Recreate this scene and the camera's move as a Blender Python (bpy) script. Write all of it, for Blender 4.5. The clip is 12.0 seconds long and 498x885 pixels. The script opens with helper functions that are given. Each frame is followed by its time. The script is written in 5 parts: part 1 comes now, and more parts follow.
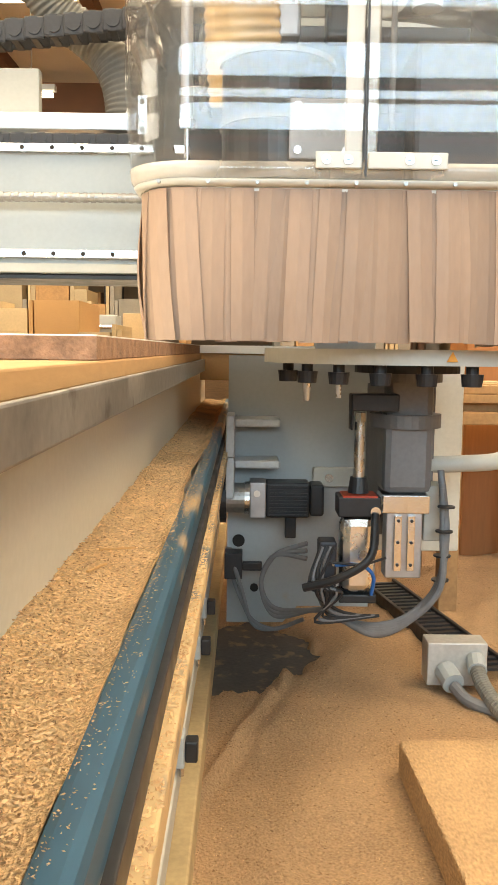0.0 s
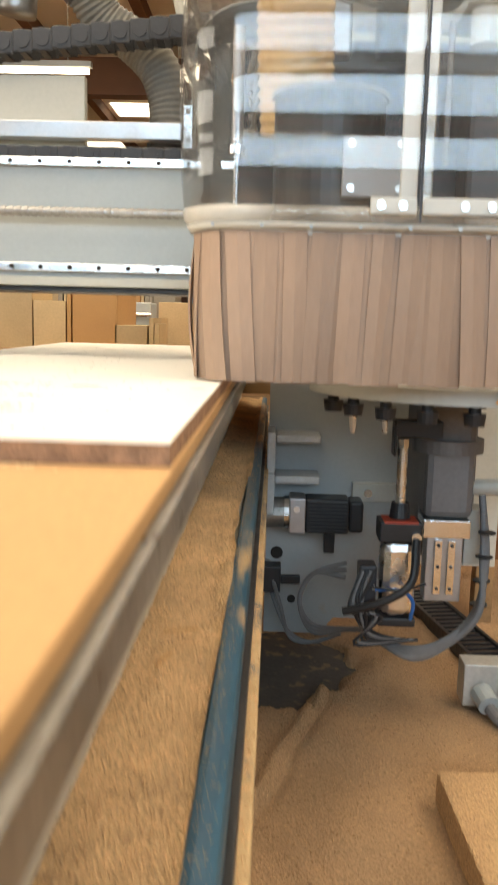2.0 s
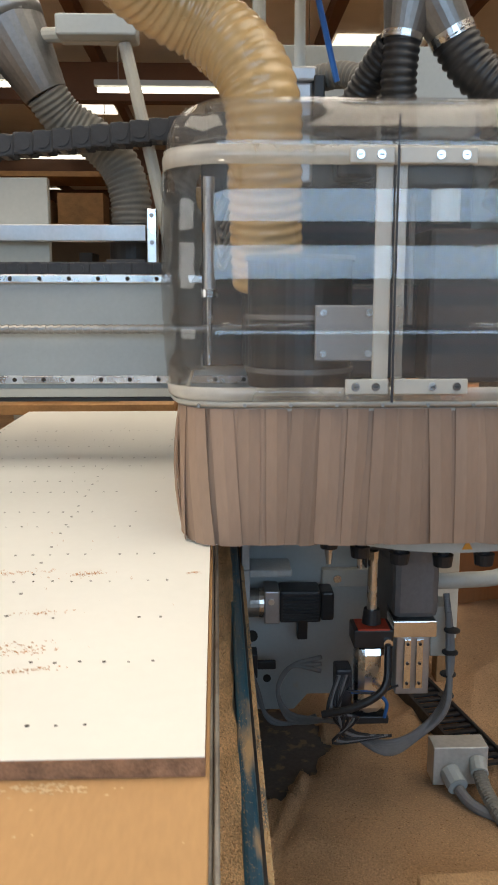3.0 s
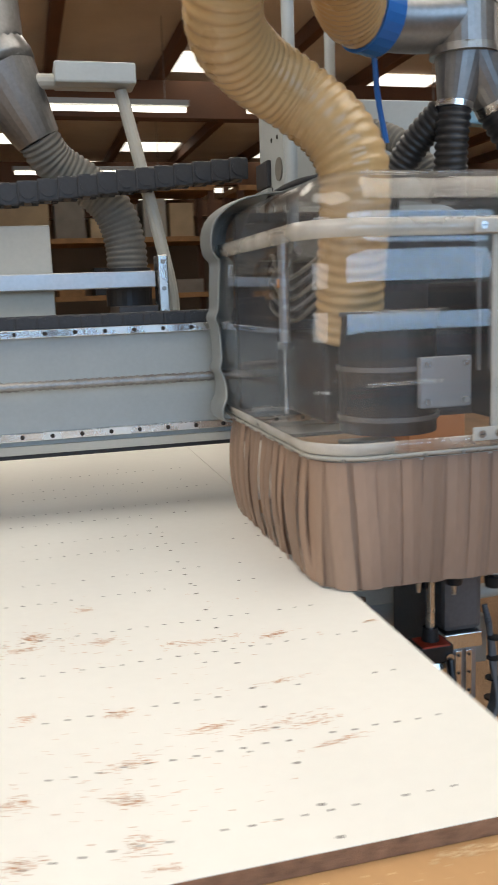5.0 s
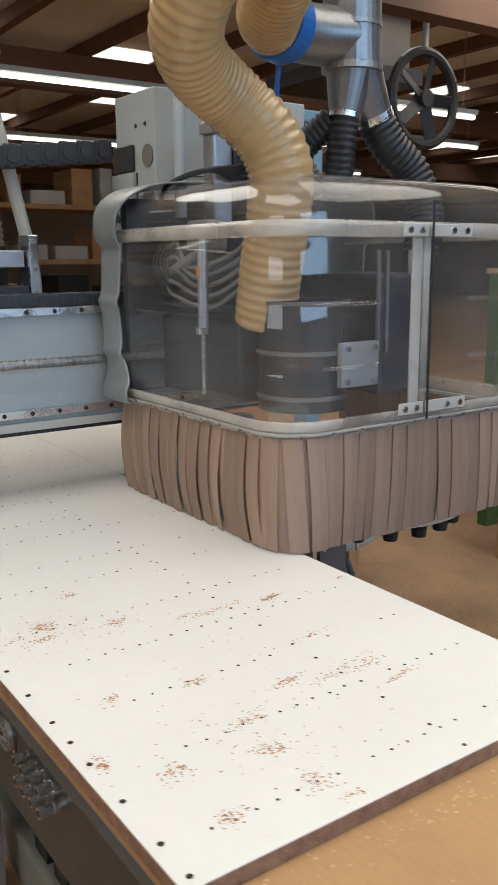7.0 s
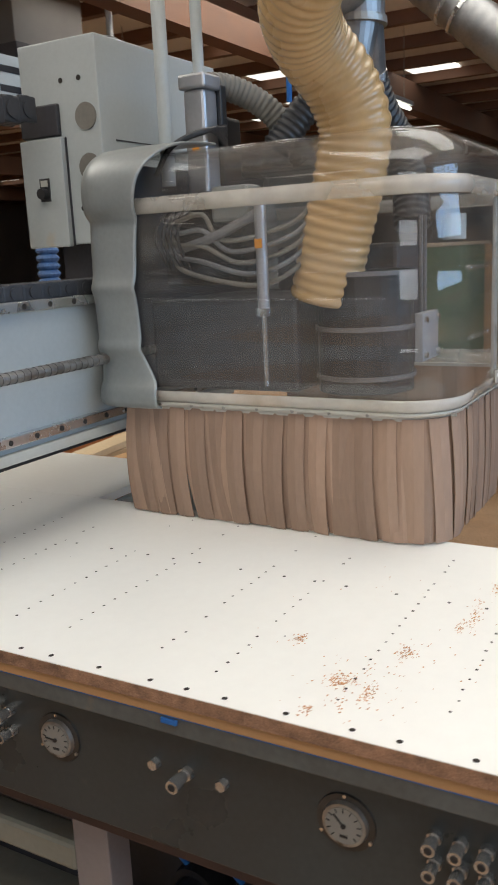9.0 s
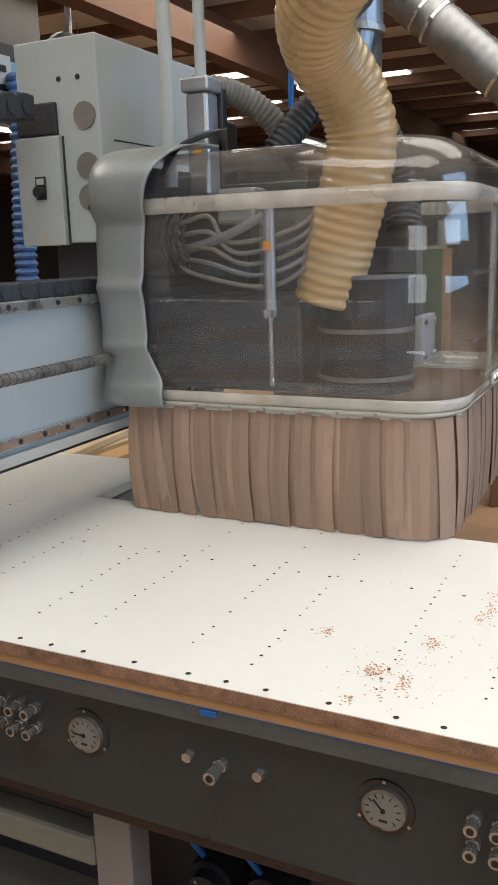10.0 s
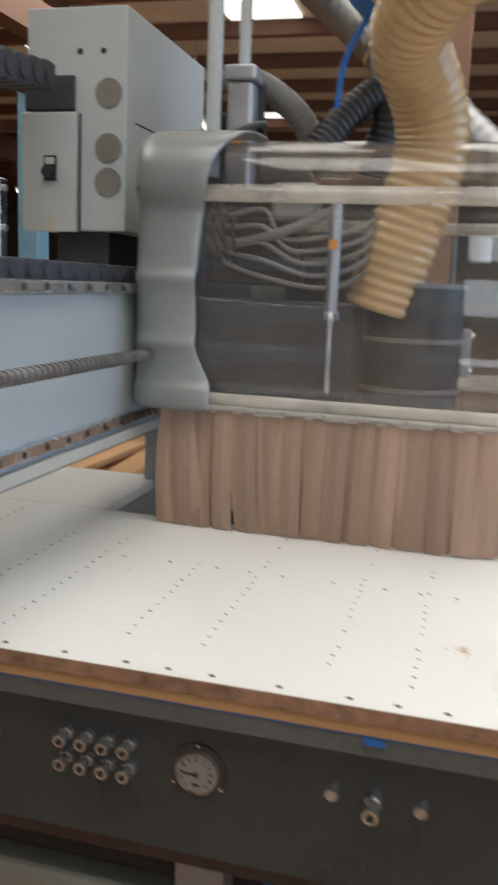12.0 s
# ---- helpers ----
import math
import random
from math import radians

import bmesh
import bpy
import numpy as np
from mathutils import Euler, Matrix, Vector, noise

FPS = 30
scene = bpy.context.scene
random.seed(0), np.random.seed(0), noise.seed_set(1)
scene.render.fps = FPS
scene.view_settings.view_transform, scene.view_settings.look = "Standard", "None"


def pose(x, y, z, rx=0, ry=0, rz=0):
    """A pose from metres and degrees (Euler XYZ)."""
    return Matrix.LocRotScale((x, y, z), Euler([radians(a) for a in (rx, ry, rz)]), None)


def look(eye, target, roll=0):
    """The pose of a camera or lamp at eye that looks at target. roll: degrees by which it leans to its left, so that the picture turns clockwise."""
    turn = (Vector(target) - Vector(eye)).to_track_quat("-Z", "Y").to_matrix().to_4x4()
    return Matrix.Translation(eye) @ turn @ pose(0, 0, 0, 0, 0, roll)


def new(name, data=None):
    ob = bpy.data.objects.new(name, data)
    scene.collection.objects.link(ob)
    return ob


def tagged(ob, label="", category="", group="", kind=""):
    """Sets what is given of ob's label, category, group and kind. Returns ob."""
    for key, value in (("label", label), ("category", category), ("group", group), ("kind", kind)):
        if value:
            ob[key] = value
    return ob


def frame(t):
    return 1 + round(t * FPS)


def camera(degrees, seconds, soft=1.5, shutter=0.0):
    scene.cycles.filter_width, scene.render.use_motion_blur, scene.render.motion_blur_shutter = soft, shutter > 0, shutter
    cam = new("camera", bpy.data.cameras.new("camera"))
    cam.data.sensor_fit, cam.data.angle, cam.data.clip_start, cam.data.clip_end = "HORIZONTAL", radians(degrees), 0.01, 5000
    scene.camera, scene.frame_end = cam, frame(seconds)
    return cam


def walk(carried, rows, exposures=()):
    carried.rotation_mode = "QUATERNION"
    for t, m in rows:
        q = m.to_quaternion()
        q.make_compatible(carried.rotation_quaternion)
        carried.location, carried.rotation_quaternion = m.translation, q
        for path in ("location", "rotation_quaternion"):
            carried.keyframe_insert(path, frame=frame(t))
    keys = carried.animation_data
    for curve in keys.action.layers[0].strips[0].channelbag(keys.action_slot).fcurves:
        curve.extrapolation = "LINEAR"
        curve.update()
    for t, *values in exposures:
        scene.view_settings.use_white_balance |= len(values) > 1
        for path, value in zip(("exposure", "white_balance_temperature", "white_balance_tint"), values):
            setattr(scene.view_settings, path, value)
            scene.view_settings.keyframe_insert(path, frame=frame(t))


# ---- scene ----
cam = camera(32.7, 12.0, soft=1.5, shutter=0.5)
PATH = [
    (0, (0.134, -0.823, 0.888), (0.143, 1.165, 0.671), 0.7),
    (0.5, (0.135, -0.820, 0.890), (0.141, 1.168, 0.672), 0.8),
    (1, (0.141, -0.816, 0.890), (0.131, 1.172, 0.672), 0.9),
    (1.5, (0.143, -0.815, 0.890), (0.127, 1.173, 0.670), 0.8),
    (2, (0.093, -0.825, 1.015), (0.040, 1.153, 0.726), 1.5),
    (2.5, (0.071, -0.843, 1.271), (0.101, 1.134, 0.969), 0.4),
    (2.7, (0.050, -0.859, 1.320), (0.093, 1.112, 0.986), 0.2),
    (4.5, (-0.320, -0.894, 1.533), (0.061, 1.036, 1.172), -0.9),
    (5, (-0.599, -0.846, 1.500), (-0.111, 1.063, 1.158), -2.1),
    (5.5, (-0.952, -0.827, 1.555), (-0.096, 0.945, 1.200), -3.2),
    (6, (-0.984, -0.869, 1.492), (0.194, 0.729, 1.249), -2.8),
    (6.5, (-1.028, -0.823, 1.566), (-0.012, 0.858, 1.190), -1.5),
    (7, (-1.144, -0.731, 1.553), (-0.026, 0.873, 1.132), -0.4),
    (7.5, (-1.310, -0.489, 1.494), (-0.027, 1.009, 1.165), 0.9),
    (9.3, (-1.701, 0.275, 1.516), (0.025, 1.175, 1.057), -2.5),
    (9.5, (-1.726, 0.294, 1.519), (0.014, 1.170, 1.065), -2.0),
    (10, (-1.747, 0.323, 1.518), (0.008, 1.174, 1.075), -1.8),
    (10.5, (-1.745, 0.357, 1.509), (-0.032, 1.273, 1.032), -0.3),
    (11, (-1.811, 0.482, 1.511), (0.033, 1.123, 1.077), 1.8),
    (11.5, (-1.839, 0.608, 1.489), (0.042, 1.086, 1.006), 0.7),
    (12, (-1.795, 0.803, 1.434), (0.108, 1.299, 1.071), 2.5),
]
walk(cam, [(t, look(eye, target, roll)) for t, eye, target, roll in PATH],
     [(0.0, 0.12, 9000, 10), (1.6, 0.12, 9000, 10), (2.0, -0.45, 8300, 10), (2.5, -1.25, 7400, 10), (4.5, -1.25, 6900, 10), (6.0, -1.4, 6300, 10), (7.5, -1.35, 6350, 10), (9.5, -1.15, 6350, 10), (12.0, -1.17, 6300, 10)])

# ---- world and light ----
world = bpy.data.worlds.new("sky")
scene.world = world
world.use_nodes = True
wn = world.node_tree.nodes
sky = wn.new("ShaderNodeTexSky")
sky.sky_type = "NISHITA"
sky.sun_disc = False
sky.sun_elevation, sky.sun_rotation = radians(42), radians(200)
world.node_tree.links.new(sky.outputs[0], wn["Background"].inputs[0])
wn["Background"].inputs[1].default_value = 0.12


def area(name, m, sx, sy, power, color):
    la = bpy.data.lights.new(name, "AREA")
    la.shape, la.size, la.size_y, la.energy, la.color = "RECTANGLE", sx, sy, power, color
    ob = new(name, la)
    ob.matrix_world = m
    return ob


area("door_daylight", look((0.6, -6.4, 3.0), (0, 1, 1.4)), 7.5, 2.2, 600, (0.44, 0.68, 1.0))
# Added fill lamp from the west; no opening is known on that side.
area("west_fill_light", look((-8.6, -1.5, 2.6), (0, 1, 0.9)), 5.0, 2.4, 230, (0.93, 0.96, 1.0))
for k in range(2):
    area("roof_daylight", look((-1.9 + 3.6 * k, 0.2, 4.02), (-1.9 + 3.6 * k, 0.201, 0)), 2.4, 3.6, 210, (1.0, 0.95, 0.86))

area("roof_daylight", look((6.5, 4.5, 4.02), (6.5, 4.501, 0)), 3.0, 3.0, 230, (1.0, 0.95, 0.86))
area("roof_daylight", look((-0.3, 4.6, 4.02), (-0.3, 4.601, 0)), 2.4, 2.4, 190, (1.0, 0.95, 0.86))

# ---- materials ----
MATS = {}


def mat(name, color, rough=0.5, metal=0.0, var=0.18, scale=6.0, bump=0.0, fine=90.0, emit=0.0, second=None, mask=0.0, stretch=(1, 1, 1), each=0.0, coat=0.0, grain=0.5):
    if name in MATS:
        return MATS[name]
    m = bpy.data.materials.new(name)
    m.use_nodes = True
    nt = m.node_tree
    n, lk = nt.nodes, nt.links
    b = n["Principled BSDF"]
    b.inputs["Roughness"].default_value = rough
    b.inputs["Metallic"].default_value = metal
    b.inputs["Coat Weight"].default_value = coat
    tc = n.new("ShaderNodeTexCoord")
    mp = n.new("ShaderNodeMapping")
    mp.inputs["Scale"].default_value = stretch
    lk.new(tc.outputs["Object"], mp.inputs[0])
    big, small = n.new("ShaderNodeTexNoise"), n.new("ShaderNodeTexNoise")
    big.inputs["Scale"].default_value, small.inputs["Scale"].default_value = scale, fine
    big.inputs["Detail"].default_value, small.inputs["Detail"].default_value = 6, 3
    for s in (big, small):
        lk.new(mp.outputs[0], s.inputs[0])
    add = n.new("ShaderNodeMath")
    add.operation = "ADD"
    half = n.new("ShaderNodeMath")
    half.operation, half.inputs[1].default_value = "MULTIPLY", grain
    lk.new(small.outputs[0], half.inputs[0])
    lk.new(big.outputs[0], add.inputs[0])
    lk.new(half.outputs[0], add.inputs[1])
    ramp = n.new("ShaderNodeMapRange")
    ramp.inputs[1].default_value, ramp.inputs[2].default_value = 0.3 + 0.3 * grain, 0.7 + 0.7 * grain
    ramp.inputs[3].default_value, ramp.inputs[4].default_value = 1 - var, 1 + var
    lk.new(add.outputs[0], ramp.inputs[0])
    mul = n.new("ShaderNodeMix")
    mul.data_type, mul.blend_type = "RGBA", "MULTIPLY"
    mul.inputs[0].default_value = 1
    mul.inputs[6].default_value = (*color, 1)
    lk.new(ramp.outputs[0], mul.inputs[7])
    out = mul.outputs[2]
    if second:
        mix = n.new("ShaderNodeMix")
        mix.data_type = "RGBA"
        mr = n.new("ShaderNodeMapRange")
        mr.inputs[1].default_value, mr.inputs[2].default_value = mask, mask + 0.08
        n3 = n.new("ShaderNodeTexNoise")
        n3.inputs["Scale"].default_value, n3.inputs["Detail"].default_value = scale * 1.7, 8
        lk.new(mp.outputs[0], n3.inputs[0])
        lk.new(n3.outputs[0], mr.inputs[0])
        lk.new(mr.outputs[0], mix.inputs[0])
        lk.new(out, mix.inputs[6])
        mix.inputs[7].default_value = (*second, 1)
        out = mix.outputs[2]
    if each:
        oi = n.new("ShaderNodeObjectInfo")
        er = n.new("ShaderNodeMapRange")
        er.inputs[3].default_value, er.inputs[4].default_value = 1 - each, 1 + each
        lk.new(oi.outputs["Random"], er.inputs[0])
        em = n.new("ShaderNodeMix")
        em.data_type, em.blend_type = "RGBA", "MULTIPLY"
        em.inputs[0].default_value = 1
        lk.new(out, em.inputs[6])
        lk.new(er.outputs[0], em.inputs[7])
        out = em.outputs[2]
    lk.new(out, b.inputs["Base Color"])
    rr = n.new("ShaderNodeMapRange")
    rr.inputs[1].default_value, rr.inputs[2].default_value = 0.3, 0.7
    rr.inputs[3].default_value, rr.inputs[4].default_value = max(rough - 0.08, 0.02), min(rough + 0.1, 1)
    lk.new(big.outputs[0], rr.inputs[0])
    lk.new(rr.outputs[0], b.inputs["Roughness"])
    if bump:
        bp = n.new("ShaderNodeBump")
        bp.inputs["Strength"].default_value, bp.inputs["Distance"].default_value = bump, (0.008 if bump >= 1 else 0.004)
        lk.new(add.outputs[0], bp.inputs["Height"])
        lk.new(bp.outputs[0], b.inputs["Normal"])
    if emit:
        b.inputs["Emission Color"].default_value = (*color, 1)
        b.inputs["Emission Strength"].default_value = emit
    MATS[name] = m
    return m


def clear(name, haze, tint=(1, 1, 1), gloss_rough=0.03, gloss=1.0):
    """Clear plastic sheet: see-through, a dusty haze and a gloss by Fresnel."""
    m = bpy.data.materials.new(name)
    m.use_nodes = True
    n, lk = m.node_tree.nodes, m.node_tree.links
    n.remove(n["Principled BSDF"])
    tr, gl, df = n.new("ShaderNodeBsdfTransparent"), n.new("ShaderNodeBsdfGlossy"), n.new("ShaderNodeBsdfDiffuse")
    tr.inputs[0].default_value = (*tint, 1)
    gl.inputs["Roughness"].default_value = gloss_rough
    df.inputs[0].default_value = (0.72, 0.68, 0.62, 1)
    no = n.new("ShaderNodeTexNoise")
    no.inputs["Scale"].default_value, no.inputs["Detail"].default_value = 5, 8
    tc = n.new("ShaderNodeTexCoord")
    lk.new(tc.outputs["Object"], no.inputs[0])
    mr = n.new("ShaderNodeMapRange")
    mr.inputs[1].default_value, mr.inputs[2].default_value = 0.3, 0.75
    mr.inputs[3].default_value, mr.inputs[4].default_value = haze * 0.4, haze * 1.7
    lk.new(no.outputs[0], mr.inputs[0])
    a, b2 = n.new("ShaderNodeMixShader"), n.new("ShaderNodeMixShader")
    lw = n.new("ShaderNodeLayerWeight")
    pw = n.new("ShaderNodeMath")
    pw.operation, pw.inputs[1].default_value = "POWER", 4.5
    lk.new(lw.outputs["Facing"], pw.inputs[0])
    fm = n.new("ShaderNodeMapRange")
    fm.inputs[3].default_value, fm.inputs[4].default_value = 0.045 * gloss, 0.6 * gloss
    lw.inputs[0].default_value = 0.5
    lk.new(pw.outputs[0], fm.inputs[0])
    lk.new(mr.outputs[0], a.inputs[0])
    lk.new(tr.outputs[0], a.inputs[1])
    lk.new(df.outputs[0], a.inputs[2])
    lk.new(fm.outputs[0], b2.inputs[0])
    lk.new(a.outputs[0], b2.inputs[1])
    lk.new(gl.outputs[0], b2.inputs[2])
    lk.new(b2.outputs[0], n["Material Output"].inputs[0])
    return m


SAWDUST = mat("sawdust", (0.66, 0.42, 0.215), 0.95, var=0.6, scale=9, bump=1.0, fine=300, grain=1.6)
SAWFLOOR = mat("sawdust_floor", (0.45, 0.275, 0.15), 0.95, var=0.45, scale=3, bump=1.0, fine=200, grain=1.2)
WHITE = mat("white_melamine", (0.84, 0.83, 0.78), 0.42, var=0.03, scale=3, fine=40)
MDF = mat("mdf_board", (0.50, 0.29, 0.13), 0.75, var=0.12, scale=5, fine=160, bump=0.15, stretch=(1, 0.25, 1))
CHIP = mat("chipboard_edge", (0.31, 0.175, 0.105), 0.9, var=0.5, scale=40, fine=300, bump=0.8)
STEEL = mat("worn_steel", (0.36, 0.35, 0.33), 0.42, 0.85, var=0.3, scale=9, bump=0.1, second=(0.16, 0.13, 0.10), mask=0.62)
BRIGHT = mat("bright_steel", (0.72, 0.72, 0.71), 0.24, 1.0, var=0.12, scale=14)
GALV = mat("galvanised_duct", (0.28, 0.28, 0.28), 0.40, 0.9, var=0.22, scale=7, bump=0.05)
PAINT = mat("white_machine_paint", (0.39, 0.42, 0.42), 0.42, var=0.07, scale=4, second=(0.42, 0.36, 0.27), mask=0.72)
CREAM = mat("cream_machine_paint", (0.46, 0.45, 0.40), 0.5, var=0.08, scale=3, second=(0.45, 0.40, 0.31), mask=0.66)
BEDGREY = mat("grey_bed_paint", (0.60, 0.57, 0.49), 0.38, var=0.10, scale=3, bump=0.03)
APRON = mat("dark_grey_apron_paint", (0.046, 0.055, 0.057), 0.34, var=0.22, scale=5, bump=0.05, second=(0.085, 0.085, 0.082), mask=0.68)
BLUE = mat("blue_rail_paint", (0.012, 0.075, 0.13), 0.38, var=0.3, scale=9, second=(0.42, 0.29, 0.16), mask=0.535, stretch=(1, 0.2, 1))
BLACK = mat("black_plastic", (0.018, 0.018, 0.02), 0.42, var=0.3, scale=15, bump=0.05)
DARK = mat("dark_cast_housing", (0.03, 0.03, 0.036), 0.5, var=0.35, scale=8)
CHAINM = mat("dusty_black_chain", (0.028, 0.03, 0.036), 0.55, var=0.35, scale=20, second=(0.09, 0.08, 0.065), mask=0.74)
IRON = mat("grey_cast_column", (0.17, 0.165, 0.165), 0.5, 0.35, var=0.2, scale=7, bump=0.08)
GREYCAP = mat("silver_grey_plastic", (0.25, 0.265, 0.26), 0.36, 0.25, var=0.12, scale=6, coat=0.1)
STRIP = mat("tan_skirt_strip", (0.335, 0.222, 0.158), 0.6, var=0.13, scale=9, fine=120, each=0.2, stretch=(1, 1, 0.25), bump=0.08)
HOSE = mat("amber_hose", (0.52, 0.34, 0.155), 0.28, var=0.1, scale=8, coat=0.3)
HOSEGREY = mat("grey_flex_hose", (0.17, 0.16, 0.14), 0.6, var=0.2, scale=12)
CABLE = mat("grey_cable", (0.16, 0.16, 0.165), 0.5, var=0.15, scale=20)
BLUETUBE = mat("blue_tube", (0.02, 0.14, 0.45), 0.4, var=0.1)
ALU = mat("aluminium_profile", (0.44, 0.44, 0.45), 0.38, 0.8, var=0.12, scale=18)
WOOD = mat("rough_timber", (0.42, 0.235, 0.105), 0.8, var=0.3, scale=6, fine=70, bump=0.35, stretch=(1, 0.12, 1))
POST = mat("orange_timber_post", (0.40, 0.15, 0.045), 0.6, var=0.2, scale=5, stretch=(1, 1, 0.1))
PALE = mat("pale_board", (0.50, 0.38, 0.23), 0.7, var=0.15, scale=5, each=0.2)
RAIL = mat("milky_rail", (0.54, 0.52, 0.47), 0.32, var=0.08, scale=8)
ORANGE = mat("orange_label", (0.75, 0.30, 0.03), 0.5, var=0.05)
DIAL = mat("dial_white", (0.25, 0.245, 0.225), 0.4, var=0.06)
ROOFDECK = mat("roof_deck", (0.82, 0.77, 0.70), 0.85, var=0.15, scale=1)
BEAM = mat("brown_beam", (0.17, 0.085, 0.05), 0.7, var=0.25, scale=2)
WALLM = mat("hall_wall", (0.24, 0.19, 0.145), 0.85, var=0.2, scale=0.8)
GREEN = mat("green_painted_panel", (0.045, 0.10, 0.025), 0.55, var=0.2, scale=3)
TUBELIGHT = mat("lamp_glow", (1.0, 0.93, 0.80), 0.5, emit=7.0, var=0.0)
SKYLIGHT = mat("skylight_glow", (1.0, 0.96, 0.86), 0.5, emit=3.2, var=0.0)
SCREEN = mat("blue_screen", (0.06, 0.30, 0.60), 0.4, emit=0.5, var=0.1)
HOLE = mat("dark_hole", (0.03, 0.024, 0.02), 0.9, var=0.2)
DEBRIS = mat("reddish_dust", (0.52, 0.26, 0.12), 0.95, var=0.4, scale=50)
RED = mat("red_cap", (0.45, 0.05, 0.02), 0.45, var=0.1)
HEDGE = mat("far_foliage", (0.06, 0.13, 0.045), 0.9, var=0.7, scale=3, fine=14)
REDWALL = mat("far_red_wall", (0.42, 0.10, 0.09), 0.9, var=0.3, scale=2)
ASPHALT = mat("asphalt", (0.07, 0.07, 0.07), 0.9, var=0.25, scale=2)
ACRYL = clear("clear_acrylic", 0.036)
ACRYL2 = clear("dusty_acrylic_top", 0.22)


# ---- mesh helpers ----
def part(name, bm, material, parent=None, label="", smooth=False):
    me = bpy.data.meshes.new(name)
    if smooth:
        for fc in bm.faces:
            fc.smooth = True
    bm.to_mesh(me)
    bm.free()
    me.materials.append(material)
    ob = new(name, me)
    if parent:
        ob.parent = parent
    if label:
        ob["label"] = label
    return ob


def empty(name, label, category, group="", kind="", at=(0, 0, 0)):
    ob = new(name)
    ob.location = at
    return tagged(ob, label, category, group, kind)


def box(x0, x1, y0, y1, z0, z1, bevel=0.003, bm=None):
    own = bmesh.new()
    bmesh.ops.create_cube(own, size=1)
    for v in own.verts:
        v.co = Vector(((x0 + x1) / 2 + v.co.x * (x1 - x0), (y0 + y1) / 2 + v.co.y * (y1 - y0), (z0 + z1) / 2 + v.co.z * (z1 - z0)))
    if bevel:
        bmesh.ops.bevel(own, geom=own.edges[:], offset=bevel, segments=2, affect="EDGES", profile=0.5)
    return own if bm is None else join(bm, own)


def join(bm, other):
    me = bpy.data.meshes.new("tmp")
    other.to_mesh(me)
    other.free()
    bm.from_mesh(me)
    bpy.data.meshes.remove(me)
    return bm


def cyl(a, b, r, r2=None, seg=20, bm=None):
    bm = bm or bmesh.new()
    a, b = Vector(a), Vector(b)
    d = b - a
    m = Matrix.Translation((a + b) / 2) @ d.to_track_quat("Z", "Y").to_matrix().to_4x4()
    bmesh.ops.create_cone(bm, cap_ends=True, segments=seg, radius1=r, radius2=r if r2 is None else r2, depth=d.length, matrix=m)
    return bm


def smooth_path(pts, n):
    """Catmull-Rom through pts."""
    p = [Vector(q) for q in pts]
    p = [p[0] * 2 - p[1]] + p + [p[-1] * 2 - p[-2]]
    out = []
    for i in range(1, len(p) - 2):
        for k in range(n):
            t = k / n
            a, b, c, d = p[i - 1], p[i], p[i + 1], p[i + 2]
            out.append(0.5 * ((2 * b) + (c - a) * t + (2 * a - 5 * b + 4 * c - d) * t * t + (3 * b - a - 3 * c + d) * t ** 3))
    out.append(p[-2])
    return out


def tube(pts, r, seg=10, n=8, pitch=0.0, depth=0.0, bm=None):
    """A tube along pts; with a pitch, ribbed like a flexible hose."""
    path = smooth_path(pts, n)
    if pitch:
        length = [0.0]
        for a, b in zip(path, path[1:]):
            length.append(length[-1] + (b - a).length)
        steps = max(4, int(length[-1] / pitch) * 4)
        xs = np.linspace(0, length[-1], steps)
        arr = np.array([list(q) for q in path])
        path = [Vector([float(np.interp(x, length, arr[:, c])) for c in range(3)]) for x in xs]
    bm = bm or bmesh.new()
    rings, up = [], Vector((0.13, 0.31, 0.94)).normalized()
    for i, q in enumerate(path):
        t = (path[min(i + 1, len(path) - 1)] - path[max(i - 1, 0)]).normalized()
        up = (up - t * up.dot(t)).normalized()
        side = t.cross(up)
        rad = r + (depth * (0, 0.7, 1, 0.7)[i % 4] if pitch else 0)
        rings.append([bm.verts.new(q + rad * (math.cos(a) * up + math.sin(a) * side)) for a in (2 * math.pi * k / seg for k in range(seg))])
    for a, b in zip(rings, rings[1:]):
        for k in range(seg):
            bm.faces.new((a[k], a[(k + 1) % seg], b[(k + 1) % seg], b[k]))
    bm.faces.new(rings[0][::-1])
    bm.faces.new(rings[-1])
    return bm


def outline(x0, x1, y0, y1, r, n=8):
    """A rounded rectangle, starting at its rear left, round by the front to the rear right; open at the rear."""
    pts = [(x0, y1 - (y1 - y0 - r) * k / 12) for k in range(12)]
    pts += [(x0 + r - r * math.cos(a), y0 + r - r * math.sin(a)) for a in (math.pi / 2 * k / n for k in range(n + 1))]
    pts += [(x0 + r + (x1 - x0 - 2 * r) * k / 14, y0) for k in range(1, 14)]
    pts += [(x1 - r + r * math.sin(a), y0 + r - r * math.cos(a)) for a in (math.pi / 2 * k / n for k in range(n + 1))]
    pts += [(x1, y0 + r + (y1 - y0 - r) * k / 12) for k in range(1, 13)]
    return pts


def shell(levels, rect, thick, keep=None):
    """A sheet lofted over rounded outlines: levels of (z, inset)."""
    bm = bmesh.new()
    rows = []
    for z, ins in levels:
        x0, x1, y0, y1, r = rect
        pts = outline(x0 + ins, x1 - ins, y0 + ins, y1, max(r - ins * 0.6, 0.02))
        rows.append([bm.verts.new((x, y, z)) for x, y in pts])
    for a, b in zip(rows, rows[1:]):
        for k in range(len(a) - 1):
            if keep is None or keep(k, len(a)):
                bm.faces.new((a[k], a[k + 1], b[k + 1], b[k]))
    return bm


